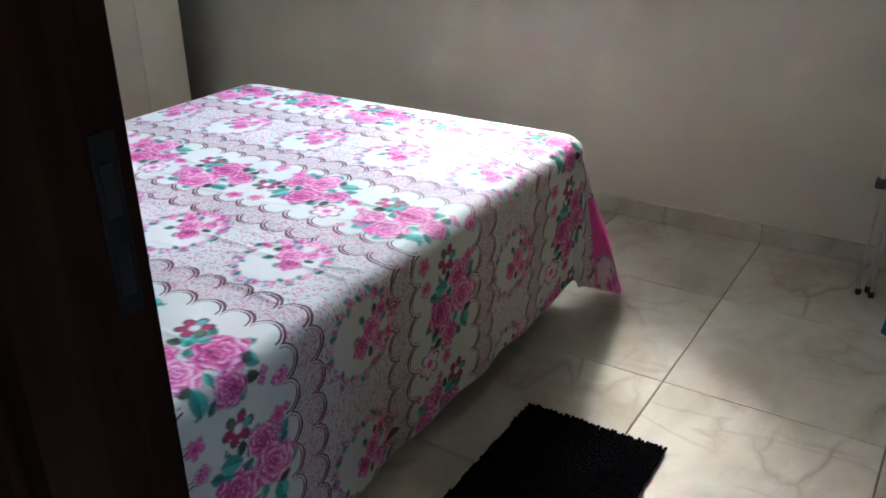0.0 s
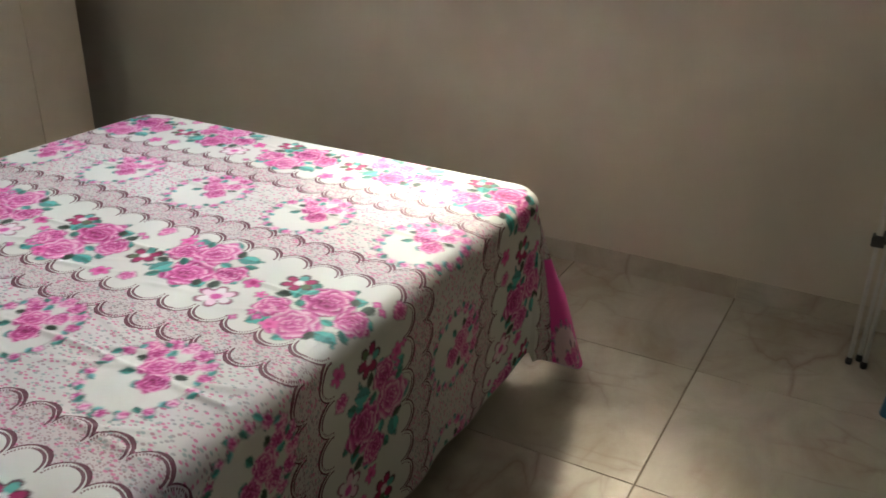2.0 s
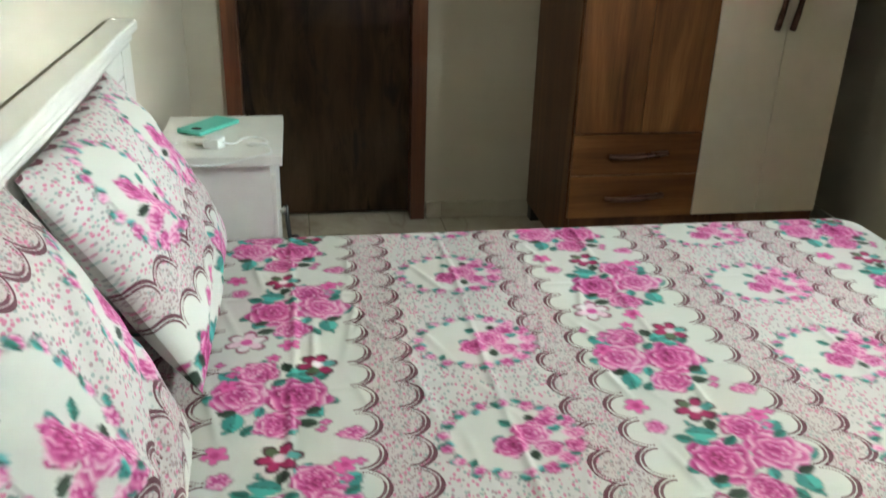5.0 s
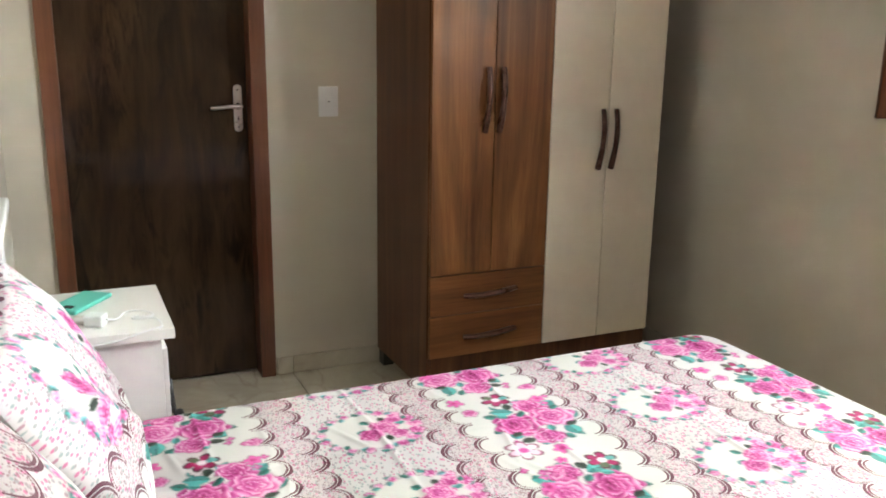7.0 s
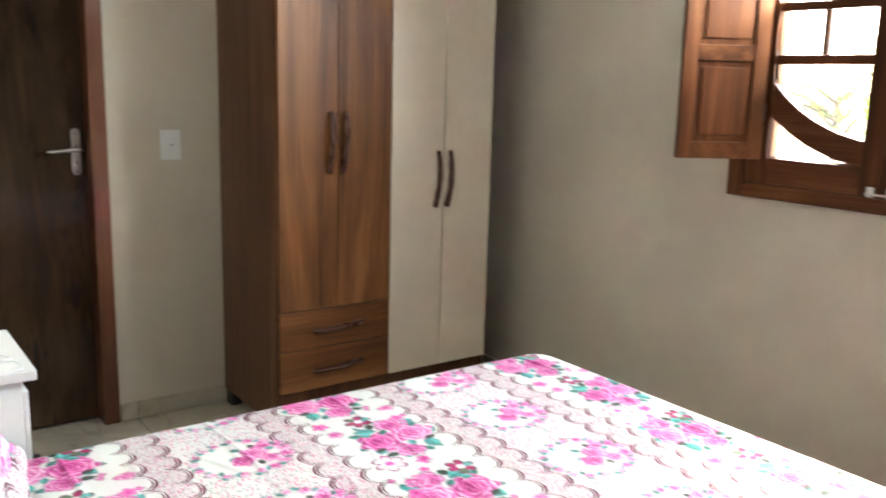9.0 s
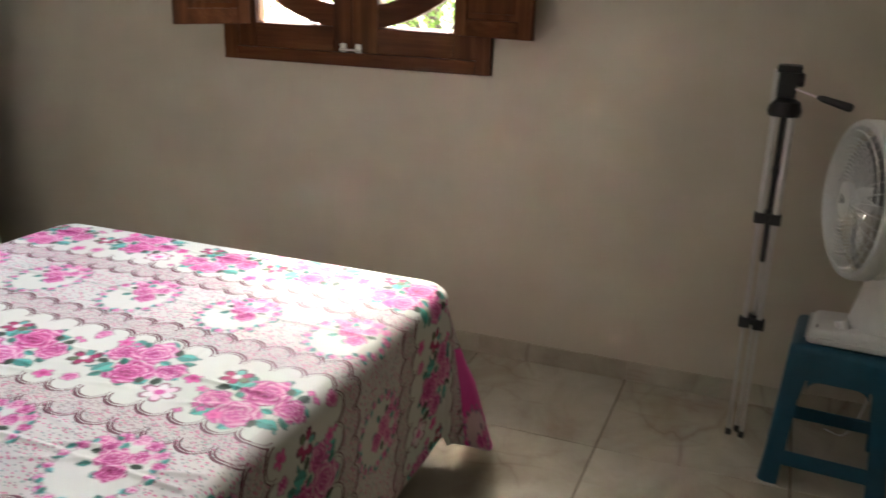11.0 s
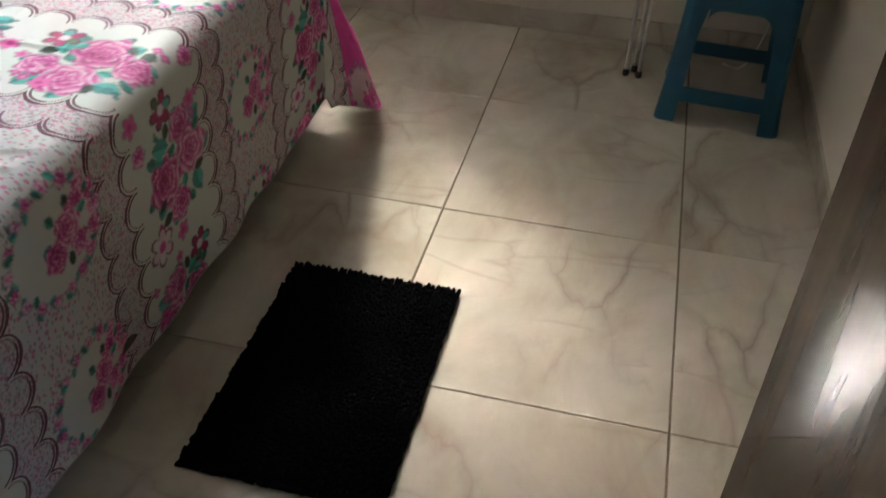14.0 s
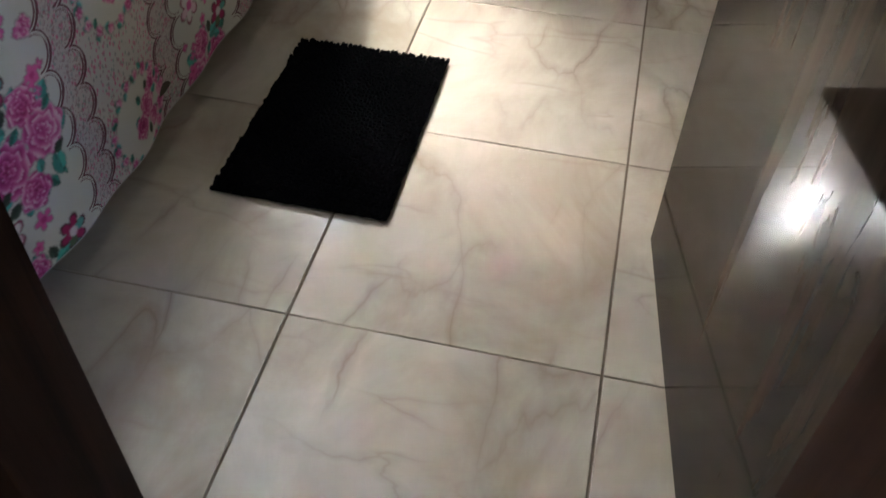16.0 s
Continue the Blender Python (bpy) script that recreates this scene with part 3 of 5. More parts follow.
latch = part("latch", box(CX - 0.046, YN - 0.016, 1.150, CX - 0.020, YN - 0.0065, 1.196, 0.005), CHROME, win, "worn metal latch")
part("keeper", box(CX + 0.020, YN - 0.016, 1.150, CX + 0.046, YN - 0.0065, 1.196, 0.005), CHROME, win, "worn metal keeper")
part("bolt", tube([(CX - 0.045, YN - 0.019, 1.172), (CX + 0.045, YN - 0.019, 1.172)], 0.0045, 10), CHROME, win)


def shutter(hinge, angle, width):
    """A panelled inner shutter, ajar; local x from the hinge outwards."""
    m = Matrix.Translation(hinge) @ Matrix.Rotation(angle, 4, "Z")
    z0, z1, w = 1.252, 2.03, 0.055
    body = part("shutter", turned(box(0.0, -0.012, z0, w, 0.012, z1, 0.003), m), WINWOOD, win, "open panelled wooden shutter")
    part("stile", turned(box(width - w, -0.012, z0, width, 0.012, z1, 0.003), m), WINWOOD, body)
    for a, b in ((z0, z0 + 0.06), (1.595, 1.65), (z1 - 0.06, z1)):
        part("rail", turned(box(w, -0.0118, a, width - w, 0.0118, b, 0.003), m), WINWOOD_H, body)
    for a, b in ((z0 + 0.06, 1.595), (1.65, z1 - 0.06)):
        bm = box(w, -0.005, a, width - w, 0.005, b)
        box(w + 0.022, -0.0095, a + 0.022, width - w - 0.022, 0.0095, b - 0.022, 0.004, 2, bm)
        part("panel", turned(bm, m), WINWOOD, body)
    for z in (1.42, 1.85):
        part("hinge", turned(tube([(0.0, 0.014, z - 0.03), (0.0, 0.014, z + 0.03)], 0.005, 8), m), HANDLE, body)


shutter(Vector((-1.622, YN - 0.024, 0)), math.atan2(2.05 - 2.32, -1.775 + 1.622), 0.315)
shutter(Vector((-0.735, YN - 0.024, 0)), math.atan2(2.225 - 2.32, -0.415 + 0.735), 0.335)

# ---- wardrobe ----
FX, WY0, WY1, WTOP = -2.862, 1.000, 2.068, 2.25
ward = thing("wardrobe", ((XW + FX) / 2, (WY0 + WY1) / 2, 0), "walnut and cream four-door wardrobe with two drawers", "wardrobe")
part("side_panel", box(XW + 0.012, WY0, 0.07, FX - 0.002, WY0 + 0.018, WTOP, 0.002), WALNUT_SHADED, ward)
part("side_panel", box(XW + 0.012, WY1 - 0.018, 0.07, FX - 0.002, WY1, WTOP, 0.002), WALNUT_SHADED, ward)
part("top_panel", box(XW + 0.012, WY0 + 0.019, WTOP - 0.02, FX - 0.002, WY1 - 0.019, WTOP - 0.002, 0.002), WALNUT_SHADED, ward)
part("bottom_panel", box(XW + 0.012, WY0 + 0.019, 0.07, FX - 0.02, WY1 - 0.019, 0.088, 0.001), WALNUT_SHADED, ward)
part("back_panel", box(XW + 0.010, WY0 + 0.019, 0.089, XW + 0.016, WY1 - 0.019, WTOP - 0.021), WALNUT_SHADED, ward)
part("partition", box(XW + 0.017, 1.515, 0.089, FX - 0.02, 1.533, WTOP - 0.021), WALNUT_SHADED, ward)
part("plinth", box(FX - 0.018, WY0 + 0.019, 0.071, FX, WY1 - 0.019, 0.214, 0.002), WALNUT_SHADED, ward)
for x in (XW + 0.05, FX - 0.05):
    for y in (WY0 + 0.03, WY1 - 0.03):
        part("foot", box(x - 0.03, y - 0.025, 0, x + 0.03, y + 0.025, 0.0695, 0.004), BLACK, ward)


def bow_handle(parent, centre, length, axis):
    """A bowed flat bar standing off the front."""
    pts, rad = [], []
    for k in range(13):
        s = k / 12 * 2 - 1
        out = 0.006 + 0.022 * (1 - s * s)
        side = 0.006 * math.sin(s * math.pi * 0.5)
        p = Vector(centre) + Vector((out, 0, 0))
        p += Vector((0, side, s * length / 2)) if axis == "z" else Vector((0, s * length / 2, side))
        pts.append(p)
        rad.append(0.0150 - 0.0025 * abs(s))
    part("handle", tube(pts, rad, 10, 0.75), HANDLE, parent, "bowed dark bronze handle")


DY = [WY0 + 0.004, 1.270, 1.524, 1.798, WY1 - 0.004]
for k in range(4):
    z0 = 0.563 if k < 2 else 0.218
    d = part("door", box(FX, DY[k] + 0.0015, z0, FX + 0.018, DY[k + 1] - 0.0015, WTOP - 0.004, 0.002), WALNUT if k < 2 else CREAM, ward, "tall walnut door" if k < 2 else "tall cream door")
    hy = DY[k + 1] - 0.038 if k % 2 == 0 else DY[k] + 0.025
    bow_handle(d, (FX + 0.018, hy, 1.245 if k < 2 else 1.076), 0.245, "z")
for z0, z1 in ((0.218, 0.392), (0.396, 0.559)):
    d = part("drawer", box(FX, DY[0] + 0.0015, z0, FX + 0.018, DY[2] - 0.0015, z1, 0.002), WALNUT_H, ward, "walnut drawer front")
    bow_handle(d, (FX + 0.018, (DY[0] + DY[2]) / 2 + 0.005, (z0 + z1) / 2), 0.235, "y")

# ---- bed ----
BX0, BX1, BY0, BY1, BZ = -1.850, -0.392, -0.405, 1.508, 0.619
BC = (BX0 + BX1) / 2
bed = thing("bed", (BC, 0.56, 0), "double bed with a white panelled headboard", "bed")
part("base", box(BX0 + 0.03, BY0 + 0.02, 0.13, BX1 - 0.03, BY1 - 0.03, 0.34, 0.01), BEDWOOD, bed)
part("mattress", box(BX0 + 0.02, BY0 + 0.02, 0.34, BX1 - 0.02, BY1 - 0.02, 0.592, 0.04, 4), WHITE, bed)
for x in (BX0 + 0.12, BX1 - 0.12):
    for y in (BY0 + 0.1, 0.60, BY1 - 0.10):
        part("leg", turned(lathe([(0, 0), (0.024, 0), (0.032, 0.13), (0, 0.13)], 12), Matrix.Translation((x, y, 0))), JAMBWOOD, bed)
HB0, HB1, HZ = -1.98, -0.23, 1.120
hb = part("headboard", box(HB0, YS + 0.012, 0.05, HB1, BY0 - 0.022, HZ - 0.028, 0.003), WHITE, bed, "white panelled headboard")
part("cap", box(HB0 - 0.01, YS + 0.010, HZ - 0.027, HB1 + 0.01, BY0 + 0.010, HZ, 0.008, 3), WHITE, hb)
part("cap_moulding", box(HB0 - 0.003, YS + 0.011, HZ - 0.050, HB1 + 0.003, BY0 - 0.004, HZ - 0.0275, 0.006, 3), WHITE, hb)
for x0, x1 in ((HB0 + 0.001, HB0 + 0.11), (HB1 - 0.11, HB1 - 0.001)):
    part("post_panel", box(x0, BY0 - 0.0218, 0.30, x1, BY0 - 0.010, HZ - 0.055, 0.003), WHITE, hb)
for z0, z1 in ((0.55, 0.76), (0.765, 0.905), (0.91, 1.005), (1.01, HZ - 0.055)):
    part("board", box(HB0 + 0.114, BY0 - 0.0218, z0, HB1 - 0.114, BY0 - 0.011, z1, 0.003), WHITE, hb)


# ---- the printed cloth ----
PINKS = ((0.21, 0.008, 0.075), (0.52, 0.040, 0.23), (0.72, 0.165, 0.41), (0.85, 0.52, 0.68))
TEAL, GREEN, DARKLEAF = (0.06, 0.40, 0.35), (0.03, 0.24, 0.19), (0.030, 0.065, 0.040)
PERIOD_U, PERIOD_V = 0.63, 0.71


class Print:
    """Paints motifs over cloth places u, v (metres), one over another."""

    def __init__(self, u, v):
        self.u, self.v = u, v
        self.rgb, self.a = np.zeros((len(u), 3)), np.zeros(len(u))

    def near(self, cu, cv, reach):
        # places round every repeat of a motif
        du = (self.u - cu + PERIOD_U / 2) % PERIOD_U - PERIOD_U / 2
        dv = (self.v - cv + PERIOD_V) % (2 * PERIOD_V) - PERIOD_V
        at = np.nonzero((np.abs(du) < reach) & (np.abs(dv) < reach))[0]
        return at, du[at], dv[at]

    def lay(self, at, colour, cover):
        cover = np.clip(cover, 0, 1)
        c = cover[:, None]
        self.rgb[at] = self.rgb[at] * (1 - c) + np.asarray(colour) * c
        self.a[at] = self.a[at] * (1 - cover) + cover

    def leaf(self, cu, cv, length, turn, colour):
        at, du, dv = self.near(cu, cv, length * 1.2)
        x = du * math.cos(turn) + dv * math.sin(turn)
        y = -du * math.sin(turn) + dv * math.cos(turn)
        s = np.clip(x / length + 0.5, 0, 1)
        w = length * 0.34 * np.sin(np.pi * s) ** 0.7
        cover = np.clip((w - np.abs(y)) / 0.003 + 0.5, 0, 1) * ((x > -length / 2) & (x < length / 2))
        shade = 0.75 + 0.5 * (y > 0)
        vein = 1 - 0.35 * (np.abs(y) < 0.0025)
        self.lay(at, np.asarray(colour)[None, :] * (shade * vein)[:, None], cover)

    def rose(self, cu, cv, r, turn=0.0, pale=0.0):
        at, du, dv = self.near(cu, cv, r * 1.35)
        th, rr = np.arctan2(dv, du) + turn, np.hypot(du, dv) / r
        rim = 1 + 0.09 * np.cos(5 * th) + 0.05 * np.cos(9 * th + 1)
        cover = np.clip((rim - rr) * r / 0.004 + 0.5, 0, 1)
        k = rr * 3.3 + 0.24 * np.cos(5 * th + 2 * turn) + 0.14 * np.cos(3 * th + turn) + 0.10 * np.cos(8 * th)
        layer = k % 1.0
        petal = np.clip(0.07 + 0.62 * layer ** 1.6 + 0.36 * rr + 0.22 * np.cos(5 * th + 3 * np.floor(k)) * rr + 0.10 * np.cos(th - 1) + pale, 0, 1)
        stops = np.array(PINKS)
        k = petal * 2.999
        i = np.floor(k).astype(int)
        col = stops[i] + (stops[np.minimum(i + 1, 3)] - stops[i]) * (k - i)[:, None]
        self.lay(at, col, cover)

    def bloom(self, cu, cv, r, petals, colours, heart, turn=0.0, outline=None):
        at, du, dv = self.near(cu, cv, r * 1.3)
        th, rr = np.arctan2(dv, du) + turn, np.hypot(du, dv) / r
        lobe = np.abs(np.cos(th * petals / 2)) ** 0.6 * 0.55 + 0.45
        k = np.floor(((th + math.pi / petals) / (2 * math.pi)) * petals).astype(int) % len(colours)
        if outline is not None:
            self.lay(at, outline, np.clip((lobe * 1.10 - rr) * r / 0.003 + 0.5, 0, 1))
        inner = 0.92 if outline is not None else 1.0
        self.lay(at, np.array(colours)[k], np.clip((lobe * inner - rr) * r / 0.003 + 0.5, 0, 1))
        self.lay(at, heart, np.clip((0.30 - rr) * r / 0.003 + 0.5, 0, 1))

    def blank(self, cu, cv, ru, rv):
        at, du, dv = self.near(cu, cv, max(ru, rv) * 1.1)
        q = np.hypot(du / ru, dv / rv)
        self.lay(at, (0.69, 0.70, 0.645), np.clip((1 - q) * ru / 0.006 + 0.5, 0, 1))

    def sprig(self, cu, cv, turn, n, size):
        for k in range(n):
            a = turn + (0.5 if k % 2 else -0.5)
            d = size * (0.5 + 0.55 * k)
            self.leaf(cu + d * math.cos(turn) + 0.3 * size * math.cos(a), cv + d * math.sin(turn) + 0.3 * size * math.sin(a), size, a, (TEAL, GREEN)[k % 2])

    def bouquet(self, cu, cv, flip):
        for k in range(17):
            a = k * 2 * math.pi / 17 + 0.3
            r = 0.086 + 0.013 * math.sin(k * 2.7)
            tilt = a + 0.7 * math.sin(k * 1.9)
            self.leaf(cu + 1.12 * r * math.cos(a), cv + flip * 1.02 * r * math.sin(a), (0.050, 0.038, 0.056, 0.034)[k % 4], tilt if flip > 0 else -tilt, (TEAL, DARKLEAF, TEAL, GREEN, TEAL, GREEN)[k % 6])
        for a in (2.6, 5.6):
            self.sprig(cu + 0.098 * math.cos(a), cv + flip * 0.094 * math.sin(a), a * flip, 3, 0.013)
        for du, dv, r, pale in ((-0.082, -0.026, 0.037, 0.0), (0.078, 0.006, 0.038, 0.05), (-0.010, -0.056, 0.053, 0.16), (0.0, 0.044, 0.056, -0.02)):
            self.rose(cu + du, cv + flip * dv, r, du * 30, pale)
        for du, dv, k in ((-0.045, 0.010, 0), (0.042, -0.022, 1), (0.045, 0.068, 2), (-0.050, 0.058, 1), (0.040, -0.075, 2), (-0.052, -0.082, 0)):
            self.leaf(cu + du, cv + flip * dv, 0.031, k * 2.1 + du * 20, (GREEN, TEAL, DARKLEAF)[k])
        for k in range(6):
            self.bloom(cu - 0.118 + 0.019 * (k % 3) + 0.2 * (k > 2), cv + flip * (-0.098 + 0.020 * (k % 2) + 0.13 * (k > 2) + 0.012 * k), 0.011, 4, ((0.66, 0.08, 0.33),), (0.75, 0.3, 0.5))

    def wreath(self, cu, cv):
        self.blank(cu, cv, 0.090, 0.102)
        for k in range(34):
            a = k * 2 * math.pi / 34 + 0.1
            u, v = cu + 0.096 * math.cos(a), cv + 0.109 * math.sin(a)
            self.leaf(u + 0.009 * math.cos(k * 2.3), v + 0.009 * math.sin(k * 3.1), 0.021, a + 1.0 + 1.3 * (k % 3), (TEAL, (0.12, 0.42, 0.43), GREEN)[k % 3])
            if k % 2 == 0:
                self.rose(u, v, 0.0105 + 0.009 * max(0, math.sin(a)), k, 0.10 + 0.2 * (k % 4 == 0))
        for k in range(7):
            a = k * 0.95
            self.leaf(cu + 0.050 * math.cos(a), cv + 0.030 + 0.050 * math.sin(a), 0.028, a + 0.5 * (k % 2), (DARKLEAF, GREEN, TEAL)[k % 3])
        for du, dv, r, pale in ((0.036, 0.058, 0.022, 0.1), (-0.040, 0.068, 0.018, 0.0), (0.024, -0.004, 0.028, -0.05), (-0.006, 0.036, 0.033, 0.12)):
            self.rose(cu + du, cv + dv, r, du * 50, pale)

    def whole(self):
        RED, PINK, TQ, WH = (0.42, 0.02, 0.12), (0.80, 0.14, 0.42), (0.10, 0.42, 0.38), (0.82, 0.76, 0.77)
        for band in range(2):
            v0, shift = 0.645 + band * PERIOD_V, (0.0, 0.05)[band]
            u0 = -1.134 + shift
            self.bouquet(u0, v0 - 0.018, 1)
            self.bouquet(u0 + 0.312, v0 + 0.022, -1)
            self.bloom(u0 + 0.170, v0 - 0.005, 0.036, 6, (RED, RED, TQ, RED, (0.10, 0.16, 0.08), RED), WH, 0.4, (0.10, 0.02, 0.04))
            self.bloom(u0 + 0.532, v0 + 0.060, 0.036, 6, (RED, (0.10, 0.16, 0.08), RED, TQ, RED, RED), WH, 1.4, (0.10, 0.02, 0.04))
            self.bloom(u0 + 0.432, v0 - 0.072, 0.040, 6, (WH, (0.85, 0.62, 0.72)), (0.72, 0.10, 0.38), 0.2, (0.30, 0.05, 0.12))
            for du, dv, r in ((0.150, -0.105, 0.024), (0.455, 0.010, 0.023), (0.20, 0.095, 0.021), (0.50, -0.02, 0.015), (0.585, -0.10, 0.020)):
                self.bloom(u0 + du, v0 + dv, r, 5, (PINK,), (0.62, 0.05, 0.25), du * 9)
            for du, dv in ((0.215, -0.095), (0.545, -0.06), (0.12, 0.115)):
                self.rose(u0 + du, v0 + dv, 0.020, 1.0, 0.15)
            for k in range(2):
                self.wreath(-0.921 - 0.315 * k + (0.0, 0.120)[band], 0.300 + band * (PERIOD_V - 0.012))
        return self


def cloth_mesh(name, points, u, v, rows, cols, parent=None, pink=None, wrap=False):
    """A grid of cloth with its print; points run row by row."""
    me = bpy.data.meshes.new(name)
    idx = np.arange(rows * cols).reshape(rows, cols)
    quads = np.stack([idx[:-1, :-1], idx[:-1, 1:], idx[1:, 1:], idx[1:, :-1]], -1).reshape(-1, 4)
    me.vertices.add(len(points))
    me.vertices.foreach_set("co", np.ascontiguousarray(points, dtype=np.float32).ravel())
    me.loops.add(quads.size)
    me.loops.foreach_set("vertex_index", quads.ravel().astype(np.int32))
    me.polygons.add(len(quads))
    me.polygons.foreach_set("loop_start", np.arange(0, quads.size, 4, dtype=np.int32))
    me.update(calc_edges=True)
    me.polygons.foreach_set("use_smooth", np.ones(len(quads), dtype=bool))
    paint = Print(u, v).whole()
    if pink is not None:
        under = 0.70 * paint.a[:, None]
        paint.rgb = paint.rgb * under + np.array((0.84, 0.09, 0.42)) * (1 - under)
        paint.rgb = np.where(pink[:, None] > 0.5, paint.rgb, Print(u, v).whole().rgb)
        paint.a = np.where(pink > 0.5, 1.0, paint.a)
    col = me.color_attributes.new("print", "FLOAT_COLOR", "POINT")
    col.data.foreach_set("color", np.concatenate([paint.rgb, paint.a[:, None]], 1).astype(np.float32).ravel())
    uvs = me.uv_layers.new(name="cloth")
    flat = np.stack([u, v - 0.645], -1)[quads.ravel()]
    uvs.data.foreach_set("uv", flat.astype(np.float32).ravel())
    me.materials.append(CLOTH)
    return new(name, me)


def spread():
    step, r = 0.0043, 0.043
    drop = 0.505
    u1 = np.arange(BX0 - drop, BX1 + drop, step)
    v1 = np.arange(BY0 + 0.01, BY1 + drop, step)
    U, V = np.meshgrid(u1, v1)
    shape = U.shape
    u, v = U.ravel(), V.ravel()
    half = (BX1 - BX0) / 2
    sx = np.sign(u - BC)
    a = np.maximum(np.abs(u - BC) - (half - r), 0)          # how far past the long edges
    b = np.maximum(v - (BY1 - r), 0)                        # how far past the foot
    rho, phi = np.hypot(a, b), np.arctan2(b, np.maximum(a, 1e-9))
    arc = r * math.pi / 2
    out = np.where(rho < arc, r * np.sin(np.minimum(rho, arc) / r), r)
    down = np.where(rho < arc, r * (1 - np.cos(np.minimum(rho, arc) / r)), r + rho - arc)
    ca, cb = np.where(rho > 0, np.cos(phi), 0), np.where(rho > 0, np.sin(phi), 0)
    x = np.clip(np.abs(u - BC), 0, half - r) + out * ca
    y = np.minimum(v, BY1 - r) + out * cb
    hang = np.maximum(rho - arc, 0)
    down -= np.where((a > 0) & (b > 0), 0.8 * np.maximum(hang - 0.49, 0), 0)
    hang = np.where((a > 0) & (b > 0), np.minimum(hang, 0.49) + 0.3 * np.maximum(hang - 0.49, 0), hang)
    # the loose corner swings out in a pleat
    s = np.where((a > 0) & (b > 0), 1 - np.abs(phi - math.pi / 4) / (math.pi / 4), 0)
    swing = hang * (0.30 * s ** 1.1)
    side = np.where(phi < math.pi / 4, 1.0, -1.0) * hang * (0.10 * np.sin(s * math.pi * 1.0) - 0.06 * np.sin(s * math.pi * 2))
    x += swing * 0.66 + side * 0.72
    y += swing * 0.75 - side * 0.70
    # soft waves in the hanging sides
    wave = 0.010 * np.sin(v * 9.0 + 0.6) + 0.006 * np.sin(v * 23 + 1.3) - 0.022
    x += np.where(b <= 0, ca, 0) * (hang / 0.5) * wave
    y += np.where(a <= 0, cb, 0) * (hang / 0.5) * (0.012 * np.sin(u * 10) - 0.01)
    crown = 0.009 * (1 - np.clip(np.abs(u - BC) / half, 0, 1) ** 4) * (1 - np.clip(np.abs(v - 0.56) / 0.95, 0, 1) ** 6)
    soft = 0.0022 * np.sin(u * 11 + 2 * np.sin(v * 5)) * np.sin(v * 9 + np.sin(u * 7))
    crease = np.zeros_like(u)
    for at in (-0.05, 0.31, 0.665, 1.02, 1.38):
        crease += (0.0034 + 0.0012 * np.sin(u * 17 + at * 9)) * np.exp(-((v - at - 0.004 * np.sin(u * 8 + at * 5)) / 0.0065) ** 2)
    for at in (-1.47, -1.10, -0.74):
        crease += 0.0014 * np.exp(-((u - at) / 0.006) ** 2)
    lines = np.zeros_like(u)
    rng = np.random.default_rng(4)
    for _ in range(44):
        cu, cv, ang, ln = rng.uniform(-1.7, -0.45), rng.uniform(-0.25, 0.6), rng.uniform(-0.5, 0.5), rng.uniform(0.04, 0.14)
        du, dv = u - cu, v - cv
        p, q = du * math.cos(ang) + dv * math.sin(ang), -du * math.sin(ang) + dv * math.cos(ang)
        lines += rng.uniform(0.0018, 0.0042) * np.exp(-(q / 0.007) ** 2 - (p / ln) ** 2)
    z = BZ - 0.009 + crown + (soft + crease + lines) * (rho <= 0) - down
    z += np.where((a > 0), 0.012 * np.sin(v * 7 + 2) * hang / 0.5, 0)
    # the hem is caught up a little before the foot corner
    z += np.where((a > 0) & (b <= 0), 0.05 * np.exp(-((v - 1.40) / 0.10) ** 2) * (hang / 0.5) ** 2, 0)
    low = np.maximum(0.008 - z, 0)
    z = np.maximum(z, 0.008 + 0.003 * np.sin(u * 60) * (low > 0) + 0.003 * (low > 0))
    x += low * 0.35
    y += low * 0.35
    # the mattress is rounded at the foot corners
    rc = 0.09
    dx, dy = x - (half - rc), y - (BY1 - rc)
    corner = (dx > 0) & (dy > 0)
    k = np.where(corner, np.maximum(dx, dy) / np.maximum(np.hypot(dx, dy), 1e-9), 1.0)
    k = 1 + (k - 1) * np.clip(1 - hang / 0.3, 0, 1)
    x, y = np.where(corner, half - rc + dx * k, x), np.where(corner, BY1 - rc + dy * k, y)
    pts = np.stack([BC + sx * x, y, z], -1)
    pink = ((s > 0.36) & (hang > 0.16)).astype(float)
    top = thing("bedspread", (BC, 0.56, BZ), "white cotton bedspread printed with pink roses and lace bands", "bedspread")
    ob = cloth_mesh("cover", pts, u, v, shape[0], shape[1], pink=pink)
    ob.parent = top
    ob.matrix_parent_inverse = Matrix.Translation(top.location).inverted()
    mod = ob.modifiers.new("thickness", "SOLIDIFY")
    mod.thickness, mod.offset = 0.0012, -1
    grid = pts.reshape(*shape, 3)
    for edge in (grid[::4, -1], grid[::4, 0], grid[-1, ::4]):
        part("hem", tube([tuple(p) for p in edge], 0.0013, 6), HEM, top, "narrow stitched white hem")


spread()


